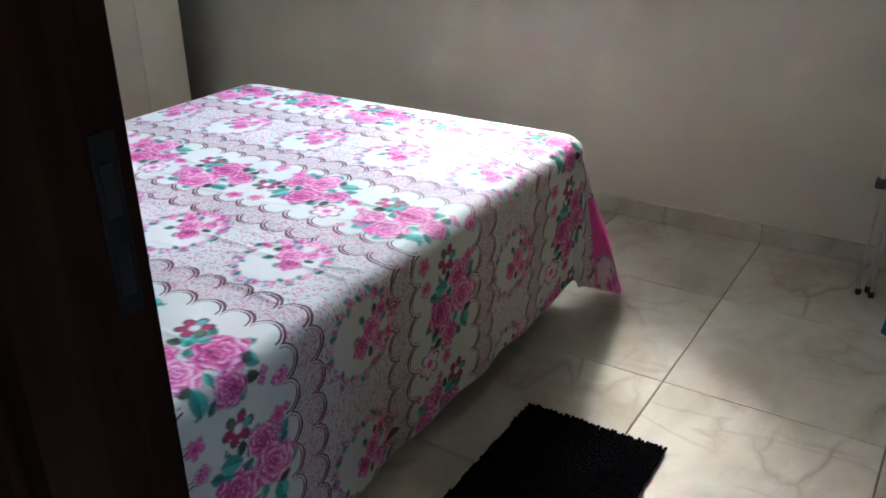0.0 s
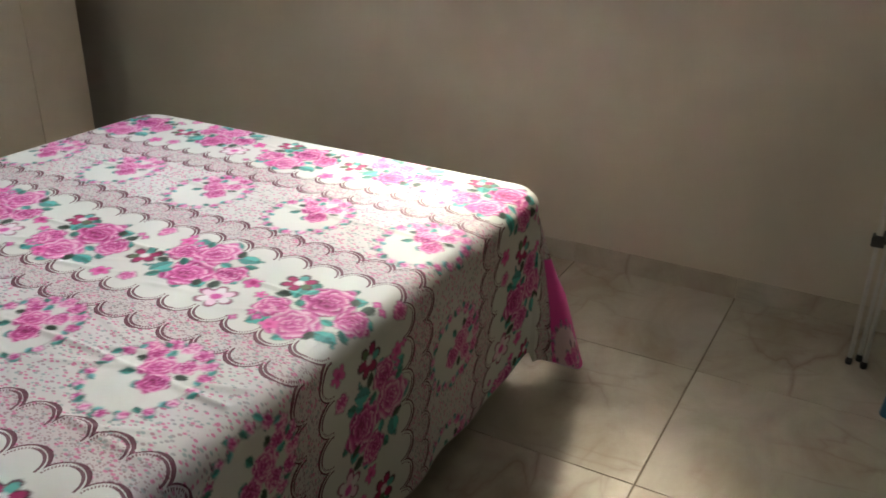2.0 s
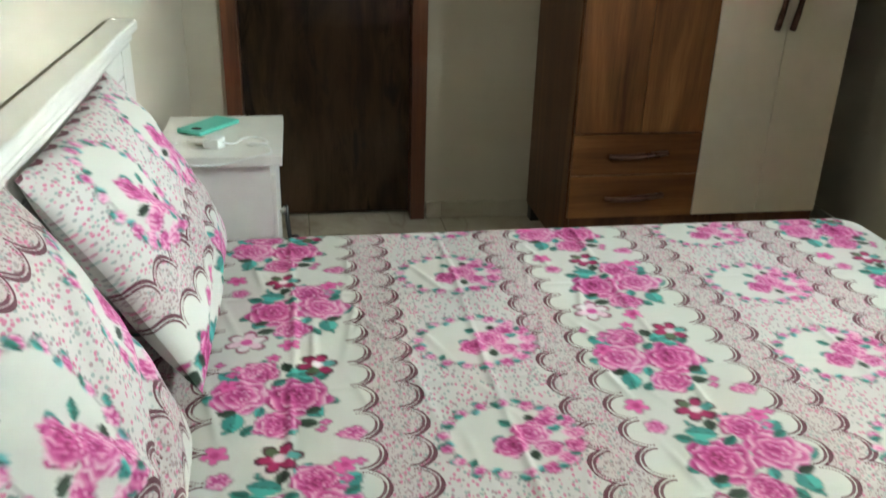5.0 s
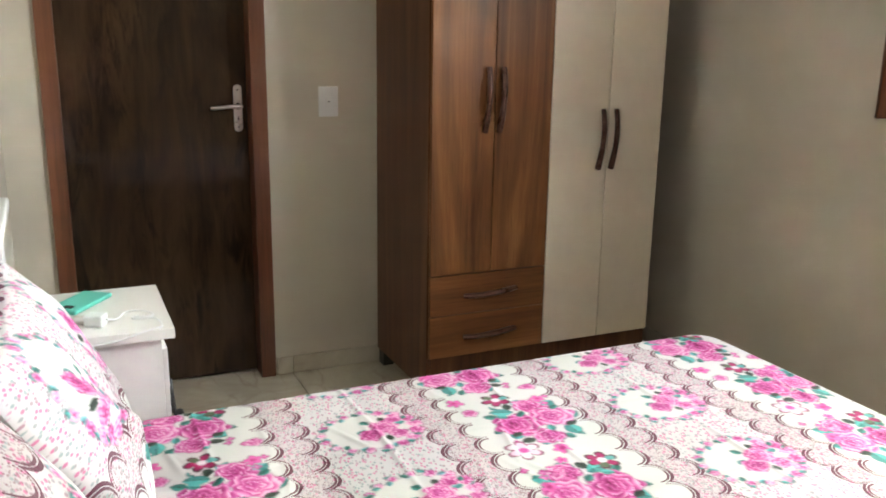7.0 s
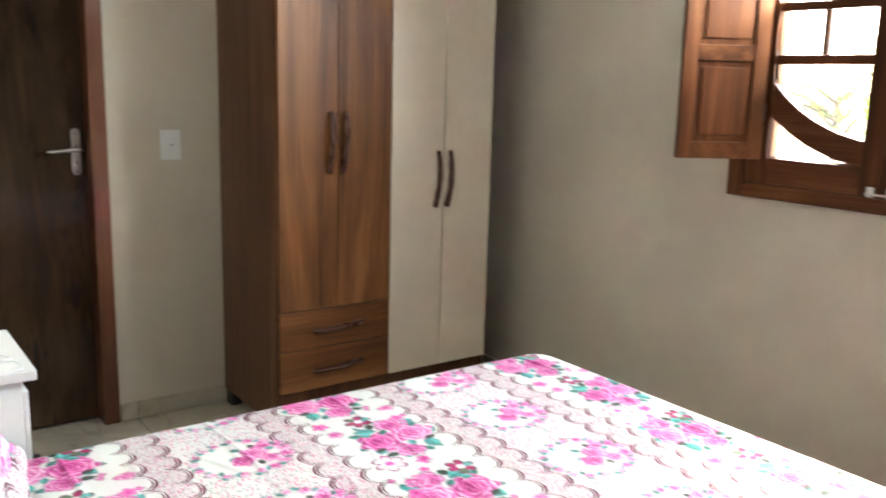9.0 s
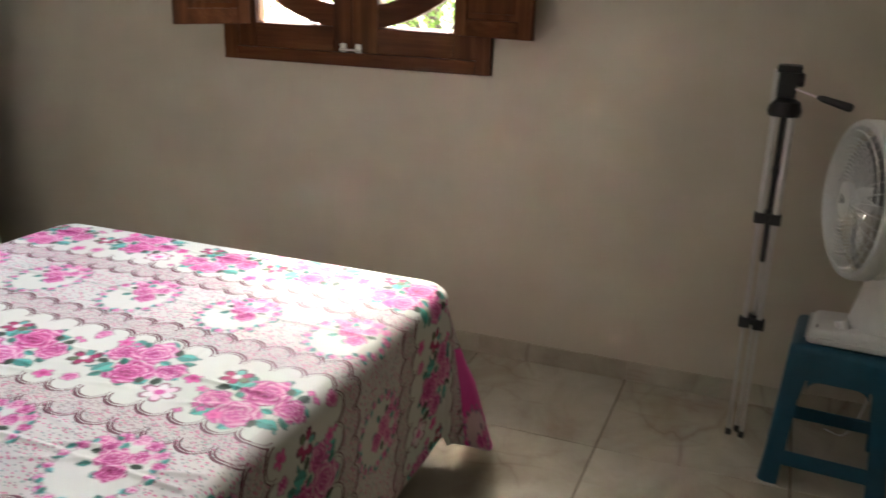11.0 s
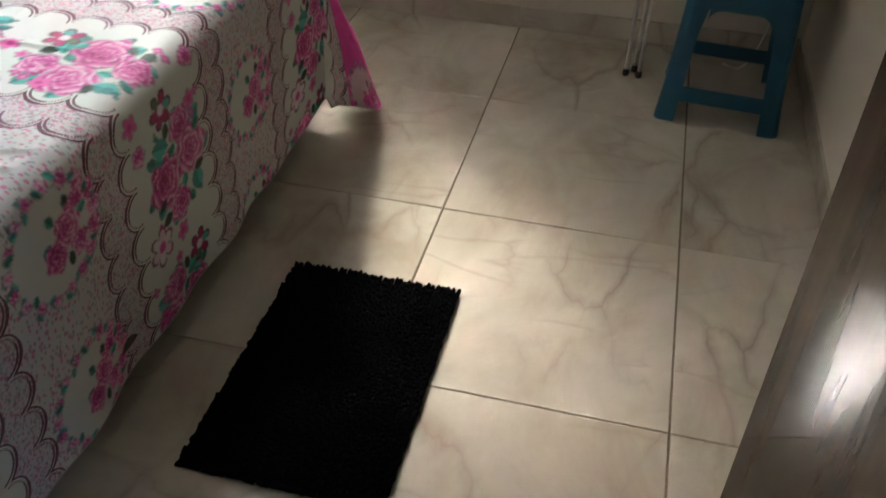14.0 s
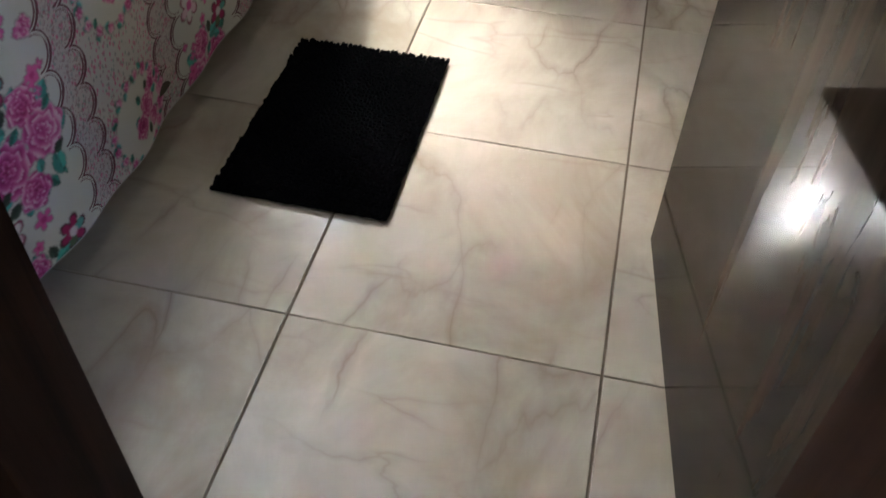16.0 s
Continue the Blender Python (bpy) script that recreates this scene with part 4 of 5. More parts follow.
def pillow(cx, cz_low, width, height, lean, yaw, roll, skew, u0, v0, seed, label):
    """A stuffed pillow stood on its long edge and leaned back."""
    n, mrows = 132, 98
    s, t = np.linspace(-1, 1, n), np.linspace(-1, 1, mrows)
    S, Tt = np.meshgrid(s, t)
    S, Tt = S.ravel(), Tt.ravel()
    rng = np.random.default_rng(seed)
    ph = rng.uniform(0, 6, 6)
    puff = (np.maximum(1 - np.abs(S) ** 2.6, 0) ** 0.55) * (np.maximum(1 - np.abs(Tt) ** 2.6, 0) ** 0.55)
    pull = 1 - 0.05 * (1 - np.abs(Tt) ** 2) * np.abs(S) ** 3
    pull2 = 1 - 0.03 * (1 - np.abs(S) ** 2) * np.abs(Tt) ** 3
    ruck = 0.020 * np.exp(-((S * 0.9 - Tt * 0.5 - 0.35) / 0.10) ** 2) * np.cos(Tt * 2) - 0.012 * np.exp(-((S * 0.5 + Tt * 0.9 + 0.45) / 0.07) ** 2) + 0.006 * np.sin(S * 7 + ph[0] + 3 * Tt) * np.sin(Tt * 5 + ph[1]) + 0.006 * np.exp(-((S * 0.6 + Tt - 0.2) / 0.12) ** 2) * np.sin(S * 9 + ph[2])
    m = Matrix.Translation((cx, -0.204, cz_low)) @ Matrix.Rotation(radians(yaw), 4, "Z") @ Matrix.Rotation(radians(90 - lean), 4, "X") @ Matrix.Rotation(radians(roll), 4, "Z")
    R = np.array(m)
    pts = []
    for sgn in (1, -1):
        loc = np.stack([S * width / 2 * pull + skew * Tt / 2, (Tt * pull2 + 1) * height / 2, sgn * (0.074 * puff + ruck * puff) , np.ones_like(S)], -1)
        pts.append((loc @ R.T)[:, :3])
    u = u0 + S * width / 2
    v = v0 - Tt * height / 2
    top = thing("pillow", (cx, -0.20, 0.62), label, "pillow", "pillows on the bed")
    for k, nm in enumerate(("front_cover", "back_cover")):
        ob = cloth_mesh(nm, pts[k], u, v, mrows, n)
        ob.parent = top
        ob.matrix_parent_inverse = Matrix.Translation(top.location).inverted()


pillow(-1.375, 0.640, 0.70, 0.47, -26, 1, 0, 0.10, -1.09, 0.405, 1, "plump rose-printed pillow leaning on the headboard")
pillow(-0.680, 0.640, 0.54, 0.47, -26, 0, 0, 0.0, -0.60, 1.05, 2, "plump rose-printed pillow leaning beside another")

# ---- nightstand and what lies on it ----
NX0, NX1, NY0, NY1, NZ = -2.285, -1.890, -0.385, -0.068, 0.801
ns = thing("nightstand", ((NX0 + NX1) / 2, (NY0 + NY1) / 2, 0), "white lacquered bedside cabinet with an overhanging top", "nightstand")
part("top", box(NX0, NY0, NZ - 0.026, NX1, NY1, NZ, 0.003), WHITE, ns)
part("body", box(NX0 + 0.018, NY0 + 0.005, 0.06, NX1 - 0.018, NY1 - 0.030, NZ - 0.0265, 0.002), WHITE, ns)
for z0, z1 in ((0.07, 0.40), (0.405, 0.745)):
    dr = part("drawer_front", box(NX0 + 0.020, NY1 - 0.0295, z0, NX1 - 0.020, NY1 - 0.018, z1, 0.002), WHITE, ns)
    part("knob", turned(lathe([(0, 0.02), (0.012, 0.018), (0.013, 0.012), (0.006, 0.006), (0.006, 0)], 14), Matrix.Translation(((NX0 + NX1) / 2, NY1 - 0.018, z1 - 0.165)) @ Matrix.Rotation(-math.pi / 2, 4, "X")), CHROME, dr)
for x in (NX0 + 0.05, NX1 - 0.05):
    for y in (NY0 + 0.05, NY1 - 0.08):
        part("foot", box(x - 0.02, y - 0.02, 0, x + 0.02, y + 0.02, 0.0595, 0.004), WHITE, ns)
PM = Matrix.Translation((-2.16, -0.267, NZ)) @ Matrix.Rotation(radians(145), 4, "Z")
phone = thing("phone", (-2.16, -0.267, NZ), "mobile phone lying face down in a mint green case", "phone")
part("case", turned(box(-0.082, -0.041, 0.0005, 0.082, 0.041, 0.0125, 0.005, 3), PM), MINT, phone)
part("camera_window", turned(box(-0.066, -0.020, 0.0124, -0.050, 0.004, 0.0135, 0.002), PM), BLACK, phone)
CM = Matrix.Translation((-1.976, -0.238, NZ)) @ Matrix.Rotation(radians(66), 4, "Z")
charger = thing("charger", (-1.976, -0.238, NZ), "white phone charger plug with its coiled cable", "charger")
part("block", turned(box(-0.022, -0.020, 0.0005, 0.022, 0.020, 0.028, 0.004, 3), CM), PLASTIC, charger)
bm = tube([(-0.022, 0.0, 0.014), (-0.05, 0.0, 0.013)], 0.011, 10)
for y in (-0.009, 0.009):
    join(bm, tube([(-0.05, y, 0.013), (-0.072, y, 0.012)], 0.0024, 8))
part("plug", turned(bm, CM), CHROME, charger, "two-pin plug")
def flowing(pts, n=6):
    """A smooth line through the given points."""
    pts, line = [Vector(p) for p in pts], []
    for i in range(len(pts) - 1):
        p0, p1, p2, p3 = pts[max(i - 1, 0)], pts[i], pts[i + 1], pts[min(i + 2, len(pts) - 1)]
        for k in range(n):
            t = k / n
            line.append(0.5 * ((2 * p1) + (p2 - p0) * t + (2 * p0 - 5 * p1 + 4 * p2 - p3) * t * t + (3 * p1 - p0 - 3 * p2 + p3) * t ** 3))
    return line + [pts[-1]]


w = NZ + 0.003
part("cable", tube(flowing([(-1.968, -0.214, w + 0.012), (-2.000, -0.190, w), (-2.050, -0.165, w), (-2.045, -0.125, w), (-2.005, -0.105, w), (-1.985, -0.120, w + 0.003), (-2.000, -0.150, w), (-1.985, -0.150, w), (-1.960, -0.105, w + 0.004), (-1.910, -0.094, w), (-1.893, -0.115, w), (-1.8865, -0.150, w - 0.006), (-1.8865, -0.200, NZ - 0.016), (-1.8865, -0.280, NZ - 0.020), (-1.8865, -0.345, NZ - 0.008), (-1.900, -0.368, w), (-1.960, -0.350, w), (-2.010, -0.335, w)]), 0.0024, 7), PLASTIC, charger)
pouch = thing("pouch", (-2.0875, -0.07, 0.42), "small black cloth pouch hanging from the drawer knob", "pouch")
bm = box(-0.045, -0.030, 0.36, 0.045, 0.022, 0.50, 0.018, 4)
for vtx in bm.verts:
    k = (0.50 - vtx.co.z) / 0.14
    vtx.co.x *= 0.55 + 0.5 * k
    vtx.co.y = -0.012 + (vtx.co.y + 0.012) * (0.5 + 0.6 * k)
part("bag", turned(bm, Matrix.Translation((-2.0875, -0.040, 0))), BLACK, pouch)
part("strap", tube([(-2.110, -0.060, 0.49), (-2.108, -0.066, 0.56), (-2.0875, -0.066, 0.592), (-2.067, -0.066, 0.56), (-2.065, -0.060, 0.49)], 0.005, 8), BLACK, pouch)

# ---- bedside rug ----
RX0, RX1, RY0, RY1 = -0.278, 0.118, 0.282, 0.882
rug = thing("rug", ((RX0 + RX1) / 2, (RY0 + RY1) / 2, 0), "small black chenille rug with a tufted pile", "rug")
part("backing", box(RX0 + 0.006, RY0 + 0.006, 0.0008, RX1 - 0.006, RY1 - 0.006, 0.010, 0.003), RUG, rug)
verts, faces = [], []
rng = random.Random(3)
ny, nx = 62, 41
for j in range(ny):
    for i in range(nx):
        x = RX0 + 0.005 + (RX1 - RX0 - 0.010) * i / (nx - 1) + rng.uniform(-0.0015, 0.0015)
        y = RY0 + 0.005 + (RY1 - RY0 - 0.010) * j / (ny - 1) + rng.uniform(-0.0015, 0.0015)
        lx, ly = rng.uniform(-0.004, 0.004), rng.uniform(-0.004, 0.004)
        if j == ny - 1:
            ly += rng.uniform(0.003, 0.010)
        if i in (0, nx - 1):
            lx += rng.uniform(0.0, 0.0025) * (1 if i else -1)
        h, w = rng.uniform(0.0145, 0.0170), 0.0046
        k = len(verts)
        for f, ww in ((0.0, w), (0.6, w * 1.05), (1.0, w * 0.45)):
            for sx, sy in ((-1, -1), (1, -1), (1, 1), (-1, 1)):
                verts.append((x + lx * f + sx * ww, y + ly * f + sy * ww, 0.006 + (h - 0.006) * f))
        for q in (0, 4):
            for e in range(4):
                faces.append((k + q + e, k + q + (e + 1) % 4, k + q + 4 + (e + 1) % 4, k + q + 4 + e))
        faces.append((k + 8, k + 9, k + 10, k + 11))
me = bpy.data.meshes.new("pile")
me.from_pydata(verts, [], faces)
me.materials.append(RUG)
pile = new("pile", me)
pile.parent = rug
pile.matrix_parent_inverse = Matrix.Translation(rug.location).inverted()
pile["kind"] = "stuff"

# ---- tripod ----
TX, TY = 0.425, 2.09
tri = thing("tripod", (TX, TY, 0), "folded silver camera tripod with black clamps", "tripod")
for k, (dx, dy) in enumerate(((-0.022, -0.010), (0.020, -0.016), (0.004, 0.022))):
    base, up = Vector((TX - 0.006 + dx * 1.0, TY + dy * 1.0, 0)), Vector((TX + dx * 1.15, TY + dy * 1.15, 1.10))
    def at(z):
        return base.lerp(up, z / 1.10)
    leg = part("leg", tube([at(0.76), at(1.09)], 0.0125, 10, 0.75), ALU, tri, "silver telescopic leg")
    part("lower_tube", tube([at(0.41), at(0.775)], 0.0095, 10, 0.75), ALU, leg)
    part("lower_tube", tube([at(0.018), at(0.42)], 0.0070, 10, 0.75), ALU, leg)
    for z in (0.765, 0.412):
        p = at(z)
        part("clamp", box(p.x - 0.018, p.y - 0.016, z - 0.017, p.x + 0.018, p.y + 0.016, z + 0.017, 0.004), BLACK, leg, "black plastic clamp")
    p = at(0)
    part("rubber_foot", turned(lathe([(0, 0), (0.010, 0.0), (0.011, 0.012), (0.008, 0.022), (0, 0.022)], 10), Matrix.Translation((p.x, p.y, 0.0))), BLACK, leg)
part("centre_column", tube([(TX, TY, 0.62), (TX, TY, 1.16)], 0.009, 10), BLACK, tri)
part("brace", box(TX - 0.011, TY - 0.02, 0.905, TX + 0.011, TY + 0.01, 0.93, 0.003), BLACK, tri)
part("collar", turned(lathe([(0, 1.085), (0.046, 1.085), (0.05, 1.10), (0.042, 1.128), (0.02, 1.14), (0, 1.14)], 20), Matrix.Translation((TX, TY, 0))), BLACK, tri)
head = part("head", box(TX - 0.028, TY - 0.026, 1.14, TX + 0.026, TY + 0.026, 1.215, 0.008), BLACK, tri)
part("side_knob", turned(lathe([(0, 0), (0.02, 0), (0.022, 0.012), (0.018, 0.02), (0, 0.02)], 16), Matrix.Translation((TX + 0.024, TY - 0.006, 1.195)) @ Matrix.Rotation(math.pi / 2, 4, "Y")), BLACK, head)
part("grip_column", box(TX - 0.044, TY - 0.018, 1.12, TX - 0.028, TY + 0.018, 1.22, 0.004), ALU, head, "grey metal upright")
part("plate", box(TX - 0.035, TY - 0.034, 1.215, TX + 0.035, TY + 0.034, 1.237, 0.005), BLACK, head)
pan = part("pan_rod", tube([(TX + 0.02, TY - 0.02, 1.170), (TX + 0.088, TY - 0.055, 1.152)], 0.0035, 8), CHROME, head)
part("grip", tube([(TX + 0.085, TY - 0.053, 1.153), (TX + 0.10, TY - 0.06, 1.150), (TX + 0.172, TY - 0.09, 1.134), (TX + 0.178, TY - 0.093, 1.132)], [0.006, 0.010, 0.013, 0.010], 12), BLACK, pan)

# ---- stool ----
SM = Matrix.Translation((0.695, 1.985, 0)) @ Matrix.Rotation(radians(-4.5), 4, "Z")
stool = thing("stool", (0.692, 1.972, 0), "square petrol blue plastic stool with splayed legs", "stool")
HB, HT, SZ = 0.178, 0.147, 0.452
part("seat", turned(box(-0.1485, -0.1485, SZ - 0.055, 0.1485, 0.1485, SZ, 0.026, 5), SM), BLUE, stool)


def tapered(x0, x1, z0, z1, thick):
    """A flat bar on the front side (towards -y), following the splay."""
    bm = bmesh.new()
    def y_at(z):
        return -(HB + (HT - HB) * z / SZ)
    vs = []
    for z, (a, b) in ((z0, x0), (z1, x1)):
        for x in (a, b):
            for d in (0, thick):
                vs.append(bm.verts.new((x, y_at(z) + d, z)))
    for f in ((0, 2, 6, 4), (1, 5, 7, 3), (0, 1, 3, 2), (4, 6, 7, 5), (0, 4, 5, 1), (2, 3, 7, 6)):
        bm.faces.new([vs[i] for i in f])
    bmesh.ops.bevel(bm, geom=bm.edges[:], offset=0.004, segments=2, profile=0.6, affect="EDGES")
    return bm


for k in range(4):
    q = SM @ Matrix.Rotation(k * math.pi / 2, 4, "Z")
    # one corner leg: an angle with a rounded corner, lofted from the foot to the seat
    bm = bmesh.new()
    rows = []
    for z, flange, flare in ((0.0, 0.060, 0.004), (0.012, 0.060, 0.003), (0.10, 0.056, 0.0), (0.28, 0.057, 0.0), (0.345, 0.066, 0.0), (SZ - 0.03, 0.085, 0.0)):
        h = HB + (HT - HB) * z / SZ + flare
        rc = 0.026
        outer = [(-h + flange, -h)] + [(-h + rc - rc * math.sin(i * math.pi / 12), -h + rc - rc * math.cos(i * math.pi / 12)) for i in range(7)] + [(-h, -h + flange)]
        ri, hi = rc - 0.010, h - 0.010
        inner = [(-hi, -h + flange)] + [(-hi + ri - ri * math.cos(i * math.pi / 12), -hi + ri - ri * math.sin(i * math.pi / 12)) for i in range(7)] + [(-h + flange, -hi)]
        rows.append([bm.verts.new((x, y, z)) for x, y in outer + inner])
    for r0, r1 in zip(rows, rows[1:]):
        for i in range(len(r0)):
            bm.faces.new((r0[i], r0[(i + 1) % len(r0)], r1[(i + 1) % len(r0)], r1[i]))
    bm.faces.new(rows[0][::-1])
    bm.faces.new(rows[-1])
    leg = part("leg", turned(bm, q), BLUE, stool)
    part("apron", turned(tapered((-HT + 0.056, HT - 0.056), (-HT + 0.052, HT - 0.052), SZ - 0.105, SZ - 0.022, 0.009), q), BLUE, stool)
    for sgn in (-1, 1):
        # rounded shoulder where the apron meets the leg
        bm = bmesh.new()
        z1 = SZ - 0.104
        yy = -(HB + (HT - HB) * z1 / SZ)
        c = [(0, 0), (0.036, 0)] + [(0.036 - 0.036 * math.sin(a), -0.036 + 0.036 * math.cos(a)) for a in [i * math.pi / 12 for i in range(1, 7)]]
        xb = sgn * (HT - 0.062)
        fr = [bm.verts.new((xb - sgn * dx, yy - 0.0005, z1 + dz)) for dx, dz in c]
        bk = [bm.verts.new((xb - sgn * dx, yy + 0.0085, z1 + dz)) for dx, dz in c]
        bm.faces.new(fr)
        bm.faces.new(bk[::-1])
        for i in range(len(c)):
            j = (i + 1) % len(c)
            bm.faces.new((fr[i], bk[i], bk[j], fr[j]))
        part("shoulder", turned(bm, q), BLUE, stool)
    part("stretcher", turned(tapered((-HB + 0.058, HB - 0.058), (-HB + 0.061, HB - 0.061), 0.065, 0.112, 0.010), q), BLUE, stool)

# ---- fan ----
FANC = Vector((0.690, 1.945, 0.884))
AX = Vector((-0.955, -0.29, 0.02)).normalized()
FM = Matrix.Translation(FANC) @ AX.to_track_quat("Z", "Y").to_matrix().to_4x4()
fan = thing("fan", (0.735, 1.96, SZ), "white plastic table fan with a round grille, standing on the stool", "fan")
FR = 0.222


def grille(front):
    bm = bmesh.new()
    def dome(r):
        return 0.046 + 0.034 * math.sqrt(max(0, 1 - (r / FR) ** 2.4))
    if front:
        for k in range(40):
            a = 2 * math.pi * k / 40
            pts = []
            for i in range(8):
                r = 0.05 + (FR - 0.006 - 0.05) * i / 7
                tw = a
                pts.append((r * math.cos(tw), r * math.sin(tw), dome(r)))
            join_fast(bm, pts, 0.0013)
        for r in [0.062 + 0.0112 * i for i in range(11)] + [0.1955]:
            join_fast(bm, [(r * math.cos(2 * math.pi * i / 48), r * math.sin(2 * math.pi * i / 48), dome(r)) for i in range(49)], 0.0019 if r < 0.19 else 0.0026)
    else:
        for k in range(110):
            c, s = math.cos(2 * math.pi * k / 110), math.sin(2 * math.pi * k / 110)
            join_fast(bm, [(r * c, r * s, z) for r, z in ((FR + 0.002, 0.014), (FR + 0.001, -0.030), (FR - 0.010, -0.054), (FR - 0.05, -0.070), (0.055, -0.082))], 0.0017)
        for r, z in ((FR, -0.036), (FR - 0.05, -0.070), (0.10, -0.080)):
            join_fast(bm, [(r * math.cos(2 * math.pi * i / 48), r * math.sin(2 * math.pi * i / 48), z) for i in range(49)], 0.0022)
    return bm


def join_fast(bm, pts, rad):
    own = tube(pts, rad, 4, caps=False)
    remap = {v: bm.verts.new(v.co) for v in own.verts}
    for f in own.faces:
        bm.faces.new([remap[v] for v in f.verts])
    own.free()


g = part("front_grille", turned(grille(True), FM), PLASTIC, fan, "white plastic front grille")
part("badge", turned(lathe([(0, 0.082), (0.045, 0.080), (0.052, 0.077), (0.053, 0.070), (0, 0.070)], 32), FM), PLASTIC, g, "round plain centre badge")
for dy, w in ((0.010, 0.030), (-0.004, 0.022), (-0.014, 0.014)):
    part("marking", turned(box(-w / 2, dy - 0.0022, 0.0815, w / 2, dy + 0.0022, 0.0826), FM @ Matrix.Rotation(radians(90), 4, "Z")), BLACK, g)
part("rear_grille", turned(grille(False), FM), PLASTIC, fan)
part("rim", turned(lathe([(FR - 0.012, 0.053), (FR + 0.002, 0.051), (FR + 0.007, 0.040), (FR + 0.007, 0.004), (FR + 0.002, -0.002), (FR - 0.004, 0.0), (FR - 0.002, 0.03), (FR - 0.012, 0.046), (FR - 0.010, 0.052)], 64), FM), PLASTIC, fan)
for k in range(3):
    bm = bmesh.new()
    grid = []
    for i in range(9):
        r = 0.035 + 0.160 * i / 8
        row = []
        for j in range(8):
            f = j / 7 - 0.5
            ang = f * (0.75 + 0.65 * i / 8) + 0.35 * i / 8
            row.append(bm.verts.new((r * math.cos(ang), r * math.sin(ang), f * 0.05 + 0.004)))
        grid.append(row)
    for i in range(8):
        for j in range(7):
            bm.faces.new((grid[i][j], grid[i + 1][j], grid[i + 1][j + 1], grid[i][j + 1]))
    bmesh.ops.solidify(bm, geom=bm.faces[:], thickness=0.002)
    part("blade", turned(bm, FM @ Matrix.Rotation(k * 2 * math.pi / 3, 4, "Z")), BLADE, fan, "smoky clear blade")
part("hub", turned(lathe([(0, 0.045), (0.03, 0.042), (0.038, 0.03), (0.038, -0.03), (0, -0.03)], 24), FM), PLASTIC, fan)
motor = part("motor_housing", turned(lathe([(0, -0.080), (0.054, -0.080), (0.057, -0.088), (0.056, -0.130), (0.064, -0.134), (0.064, -0.172), (0.055, -0.186), (0.02, -0.192), (0, -0.192)], 36), FM), PLASTIC, fan)
for k in range(22):
    a = 2 * math.pi * k / 22
    part("vent_slot", turned(box(0.0632, -0.0035, -0.169, 0.0648, 0.0035, -0.140), FM @ Matrix.Rotation(a, 4, "Z")), BLACK, motor)
part("swing_knob", turned(tube([(-0.01, 0.055, -0.15), (-0.01, 0.09, -0.15)], [0.006, 0.009], 12), FM), PLASTIC, motor)
BASEC = Vector((0.742, 1.968, SZ))
BM = Matrix.Translation(BASEC) @ Matrix.Rotation(radians(-4.5), 4, "Z")
bm = box(-0.160, -0.115, 0.001, 0.152, 0.115, 0.058, 0.022, 4)
for v in bm.verts:
    if v.co.z > 0.03:
        v.co.x *= 0.93
        v.co.y *= 0.88
        v.co.z -= 0.018 * max(0, -v.co.x / 0.16)
base = part("base", turned(bm, BM), PLASTIC, fan)
part("dial", turned(lathe([(0, 0.032), (0.018, 0.031), (0.021, 0.0), (0, 0.0)], 20), BM @ Matrix.Translation((-0.062, -0.045, 0.040)) @ Matrix.Rotation(radians(-18), 4, "Y")), PLASTIC, base, "round speed dial")
part("marking", turned(box(-0.135, -0.07, 0.0415, -0.122, -0.045, 0.0432), BM), BLACK, base)
neck = []
for i in range(10):
    s = i / 9
    neck.append((BM @ Vector((0.030 + 0.022 * s - 0.012 * math.sin(s * 3.1), 0.0, 0.045 + 0.335 * s)), 0.042 + 0.055 * (1 - s) ** 2.2))
part("neck", tube([p for p, _ in neck], [r for _, r in neck], 16, 0.8), PLASTIC, fan)
pts = [FM @ Vector((0.0, -0.03, -0.188)), FM @ Vector((0.0, -0.09, -0.195)), Vector((0.865, 1.99, 0.72)), Vector((0.855, 1.985, 0.66)), Vector((0.885, 1.97, 0.56)), Vector((0.90, 1.95, 0.50)), Vector((0.900, 2.00, 0.47)), Vector((0.875, 2.10, 0.45)), Vector((0.83, 2.17, 0.30)), Vector((0.80, 2.20, 0.10)), Vector((0.76, 2.22, 0.006)), Vector((0.70, 2.25, 0.005))]
curve = []
for i in range(len(pts) - 1):
    p0, p1, p2, p3 = pts[max(i - 1, 0)], pts[i], pts[i + 1], pts[min(i + 2, len(pts) - 1)]
    for k in range(6):
        t = k / 6
        curve.append(0.5 * ((2 * p1) + (p2 - p0) * t + (2 * p0 - 5 * p1 + 4 * p2 - p3) * t * t + (3 * p1 - p0 - 3 * p2 + p3) * t ** 3))
part("cord", tube(curve, 0.0028, 7), PLASTIC, fan)

# ---- garden seen through the window ----
bm = bmesh.new()
bmesh.ops.create_grid(bm, x_segments=2, y_segments=2, size=400, matrix=Matrix.Translation((0, 0, -0.25)))
structure("ground", bm, EARTH, "pale earth of the sunlit garden", "ground")


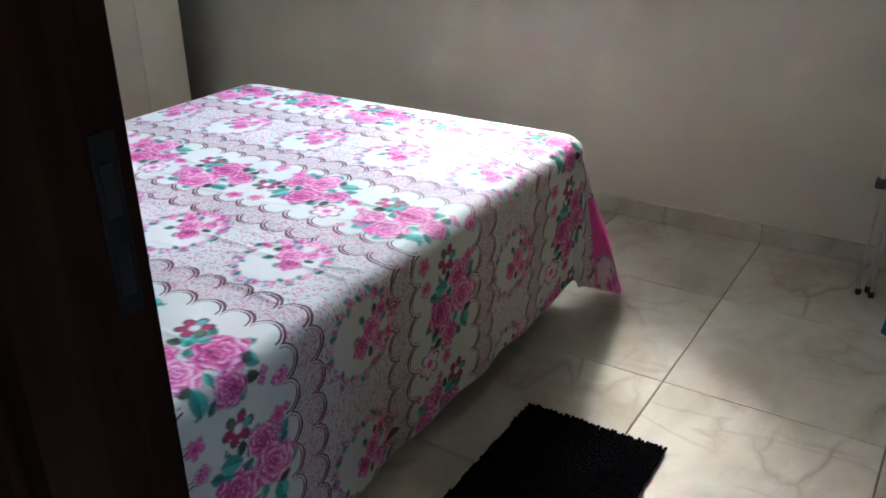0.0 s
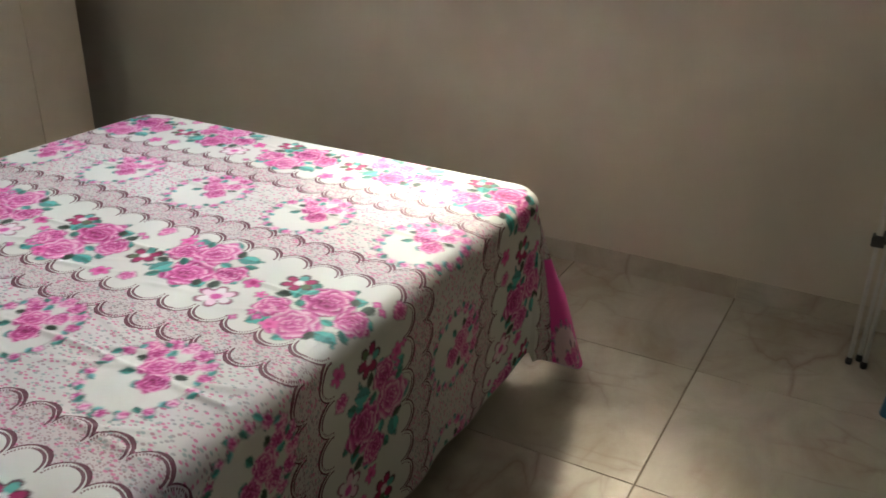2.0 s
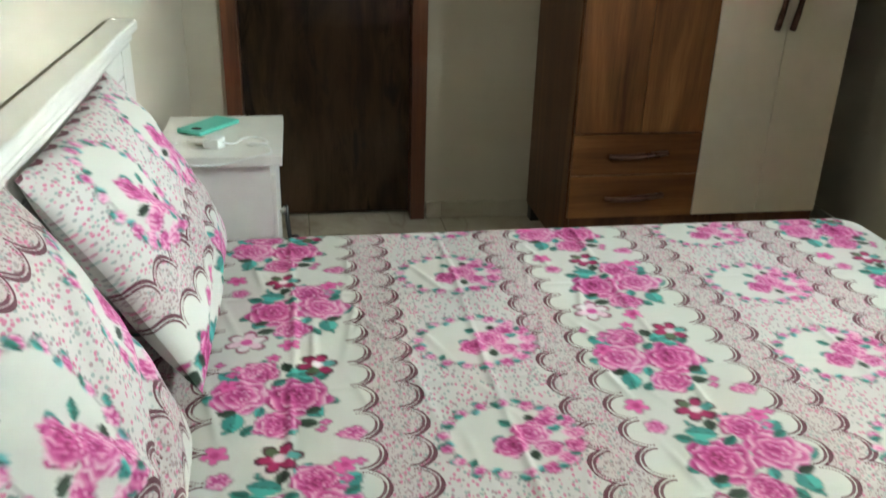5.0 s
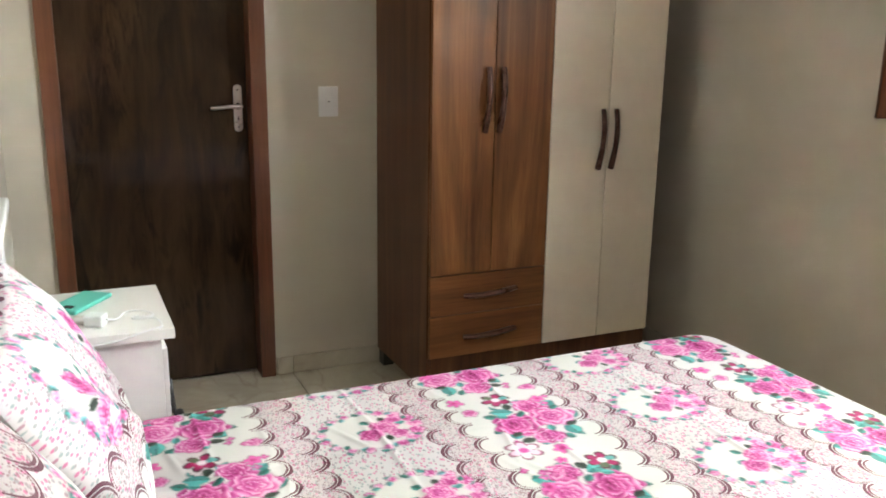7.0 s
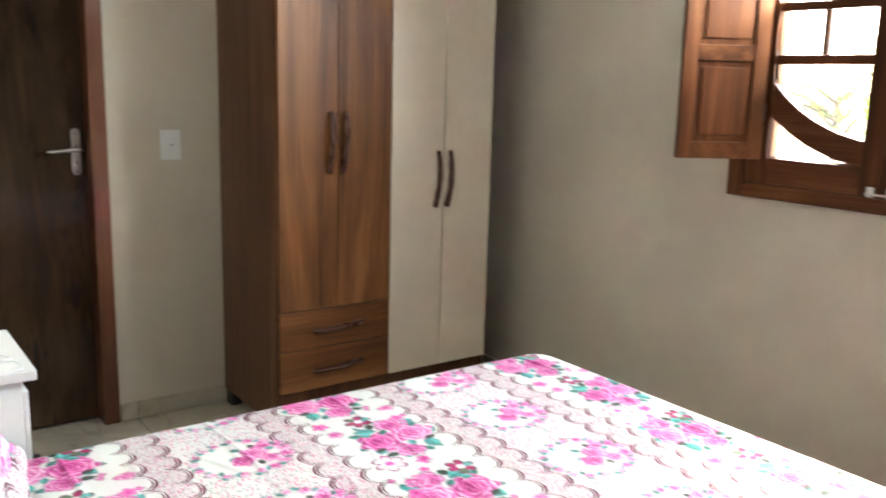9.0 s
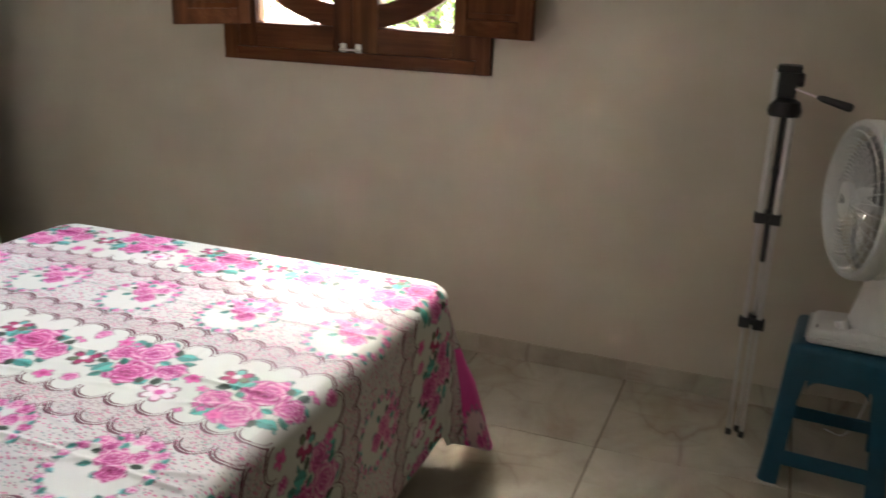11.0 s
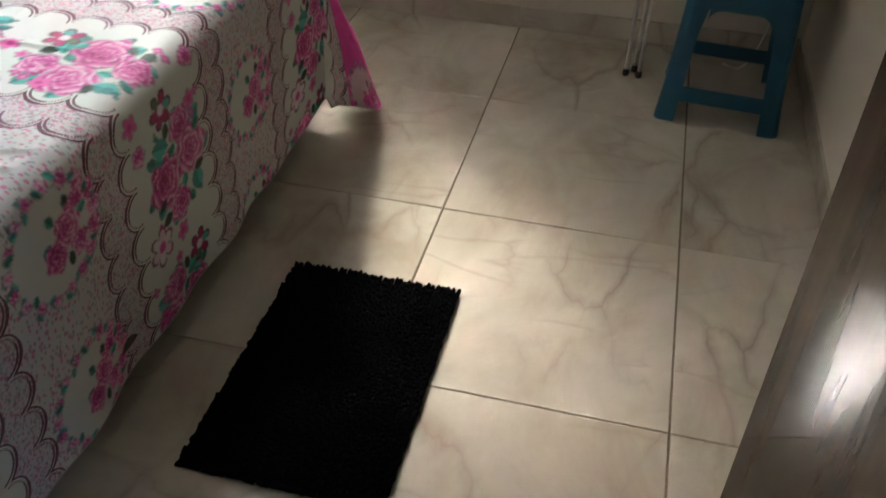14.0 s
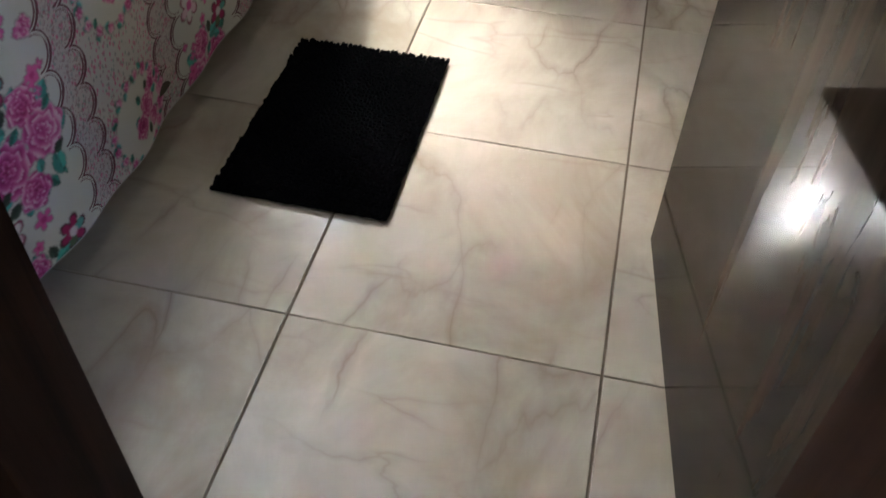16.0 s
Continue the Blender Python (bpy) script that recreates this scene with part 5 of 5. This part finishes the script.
def tree(x, y, height, spread_r, seed):
    rg = random.Random(seed)
    tr = thing("tree", (x, y, -0.25), "leafy garden tree in full sun outside the window", "tree", "garden trees")
    limbs = tube([(x, y, -0.25), (x + 0.05, y, height * 0.3), (x - 0.05, y + 0.1, height * 0.65), (x, y, height * 0.9)], [0.12, 0.09, 0.06, 0.02], 10)
    tips = []
    for k in range(14):
        a, z = rg.uniform(0, 6.3), height * rg.uniform(0.2, 0.75)
        e = Vector((x + math.cos(a) * spread_r * rg.uniform(0.5, 0.9), y + math.sin(a) * spread_r * rg.uniform(0.5, 0.9), z + rg.uniform(0.2, 0.9)))
        join(limbs, tube([(x, y, z), ((x + e.x) / 2, (y + e.y) / 2, (z + e.z) / 2 + 0.1), e], [0.045, 0.03, 0.01], 7))
        tips.append(e)
    part("trunk", limbs, BARK, tr)
    vs, fs = [], []
    for e in tips:
        for _ in range(240):
            c = e + Vector((rg.gauss(0, 0.45), rg.gauss(0, 0.45), rg.gauss(0, 0.36)))
            d1 = Vector((rg.uniform(-1, 1), rg.uniform(-1, 1), rg.uniform(-1, 0.4))).normalized()
            d2 = d1.cross(Vector((rg.uniform(-1, 1), rg.uniform(-1, 1), 1))).normalized()
            ln = rg.uniform(0.05, 0.11)
            k = len(vs)
            vs += [c, c + d1 * ln * 0.5 + d2 * ln * 0.28, c + d1 * ln, c + d1 * ln * 0.5 - d2 * ln * 0.28]
            fs.append((k, k + 1, k + 2, k + 3))
    me = bpy.data.meshes.new("crown")
    me.from_pydata([tuple(v) for v in vs], [], fs)
    me.materials.append(LEAF)
    ob = new("crown", me)
    ob.parent = tr
    ob.matrix_parent_inverse = Matrix.Translation(tr.location).inverted()


tree(-3.7, 9.4, 1.5, 1.0, 5)
tree(-8.4, 14.5, 1.8, 1.4, 8)

# ---- tiles: baseboard and floor pieces, last ----
JOINT = 0.0032


def tile_mesh(w, d, cache={}):
    key = (round(w, 4), round(d, 4))
    if key not in cache:
        bm = bmesh.new()
        h, e = 0.008, 0.0012
        rings = [[bm.verts.new((sx * (w / 2 - i), sy * (d / 2 - i), z)) for sx, sy in ((-1, -1), (1, -1), (1, 1), (-1, 1))] for i, z in ((0, -h), (0, -e), (e, 0))]
        for r0, r1 in zip(rings, rings[1:]):
            for k in range(4):
                bm.faces.new((r0[k], r0[(k + 1) % 4], r1[(k + 1) % 4], r1[k]))
        bm.faces.new(rings[-1])
        me = bpy.data.meshes.new("tile")
        bm.to_mesh(me)
        bm.free()
        me.materials.append(TILE)
        cache[key] = me
    return cache[key]


def lay(parent, centre, w, d, rot=None):
    ob = new("tile", tile_mesh(w, d))
    ob.parent = parent
    ob.matrix_basis = Matrix.Translation(centre) @ (rot or Matrix.Identity(4))


def cuts(lo, hi, step=0.6):
    k = math.ceil(lo / step - 1e-6)
    edges = [lo] + [step * i for i in range(k, int(math.floor(hi / step)) + 1) if lo + 0.01 < step * i < hi - 0.01] + [hi]
    return list(zip(edges, edges[1:]))


for x0, x1 in cuts(XW - T - 0.4, XE - 0.002):
    for y0, y1 in cuts(-2.28, YN - 0.002):
        if x1 < XW - T and y0 < -1:
            continue
        lay(floor, ((x0 + x1) / 2, (y0 + y1) / 2, 0), x1 - x0 - JOINT * 1.5, y1 - y0 - JOINT * 0.8)
for y0, y1 in cuts(-2.28, YS - T):
    lay(floor, (1.43, (y0 + y1) / 2, 0), 0.94, y1 - y0 - JOINT)
skirt = thing("baseboard", (XE, YN, 0), "low skirting cut from the same cream floor tile", "baseboard", kind="structure")
skirt_m = Matrix.Translation(skirt.location).inverted()
BH = 0.078


def skirting(x0, y0, x1, y1, normal):
    along = Vector((x1 - x0, y1 - y0, 0))
    n = Vector(normal)
    rot = Matrix((along.normalized(), Vector((0, 0, 1)), along.normalized().cross(Vector((0, 0, 1))))).transposed().to_4x4()
    if (rot.to_3x3() @ Vector((0, 0, 1))).dot(n) < 0:
        rot = rot @ Matrix.Rotation(math.pi, 4, "Y")
    mid = Vector(((x0 + x1) / 2, (y0 + y1) / 2, BH / 2 + 0.001))
    lay(skirt, skirt_m @ (mid + n * 0.0085), along.length - JOINT, BH, rot)


for x0, x1 in cuts(XW + 0.01, XE - 0.01):
    skirting(x0, YN, x1, YN, (0, -1, 0))
    if x1 < DOOR_X0 - 0.05:
        skirting(x0, YS, x1, YS, (0, 1, 0))
for y0, y1 in cuts(YS + 0.01, YN - 0.01):
    skirting(XE, y0, XE, y1, (-1, 0, 0))
for y0, y1 in cuts(BATH_Y1 + 0.07, YN - 0.01):
    skirting(XW, y0, XW, y1, (1, 0, 0))
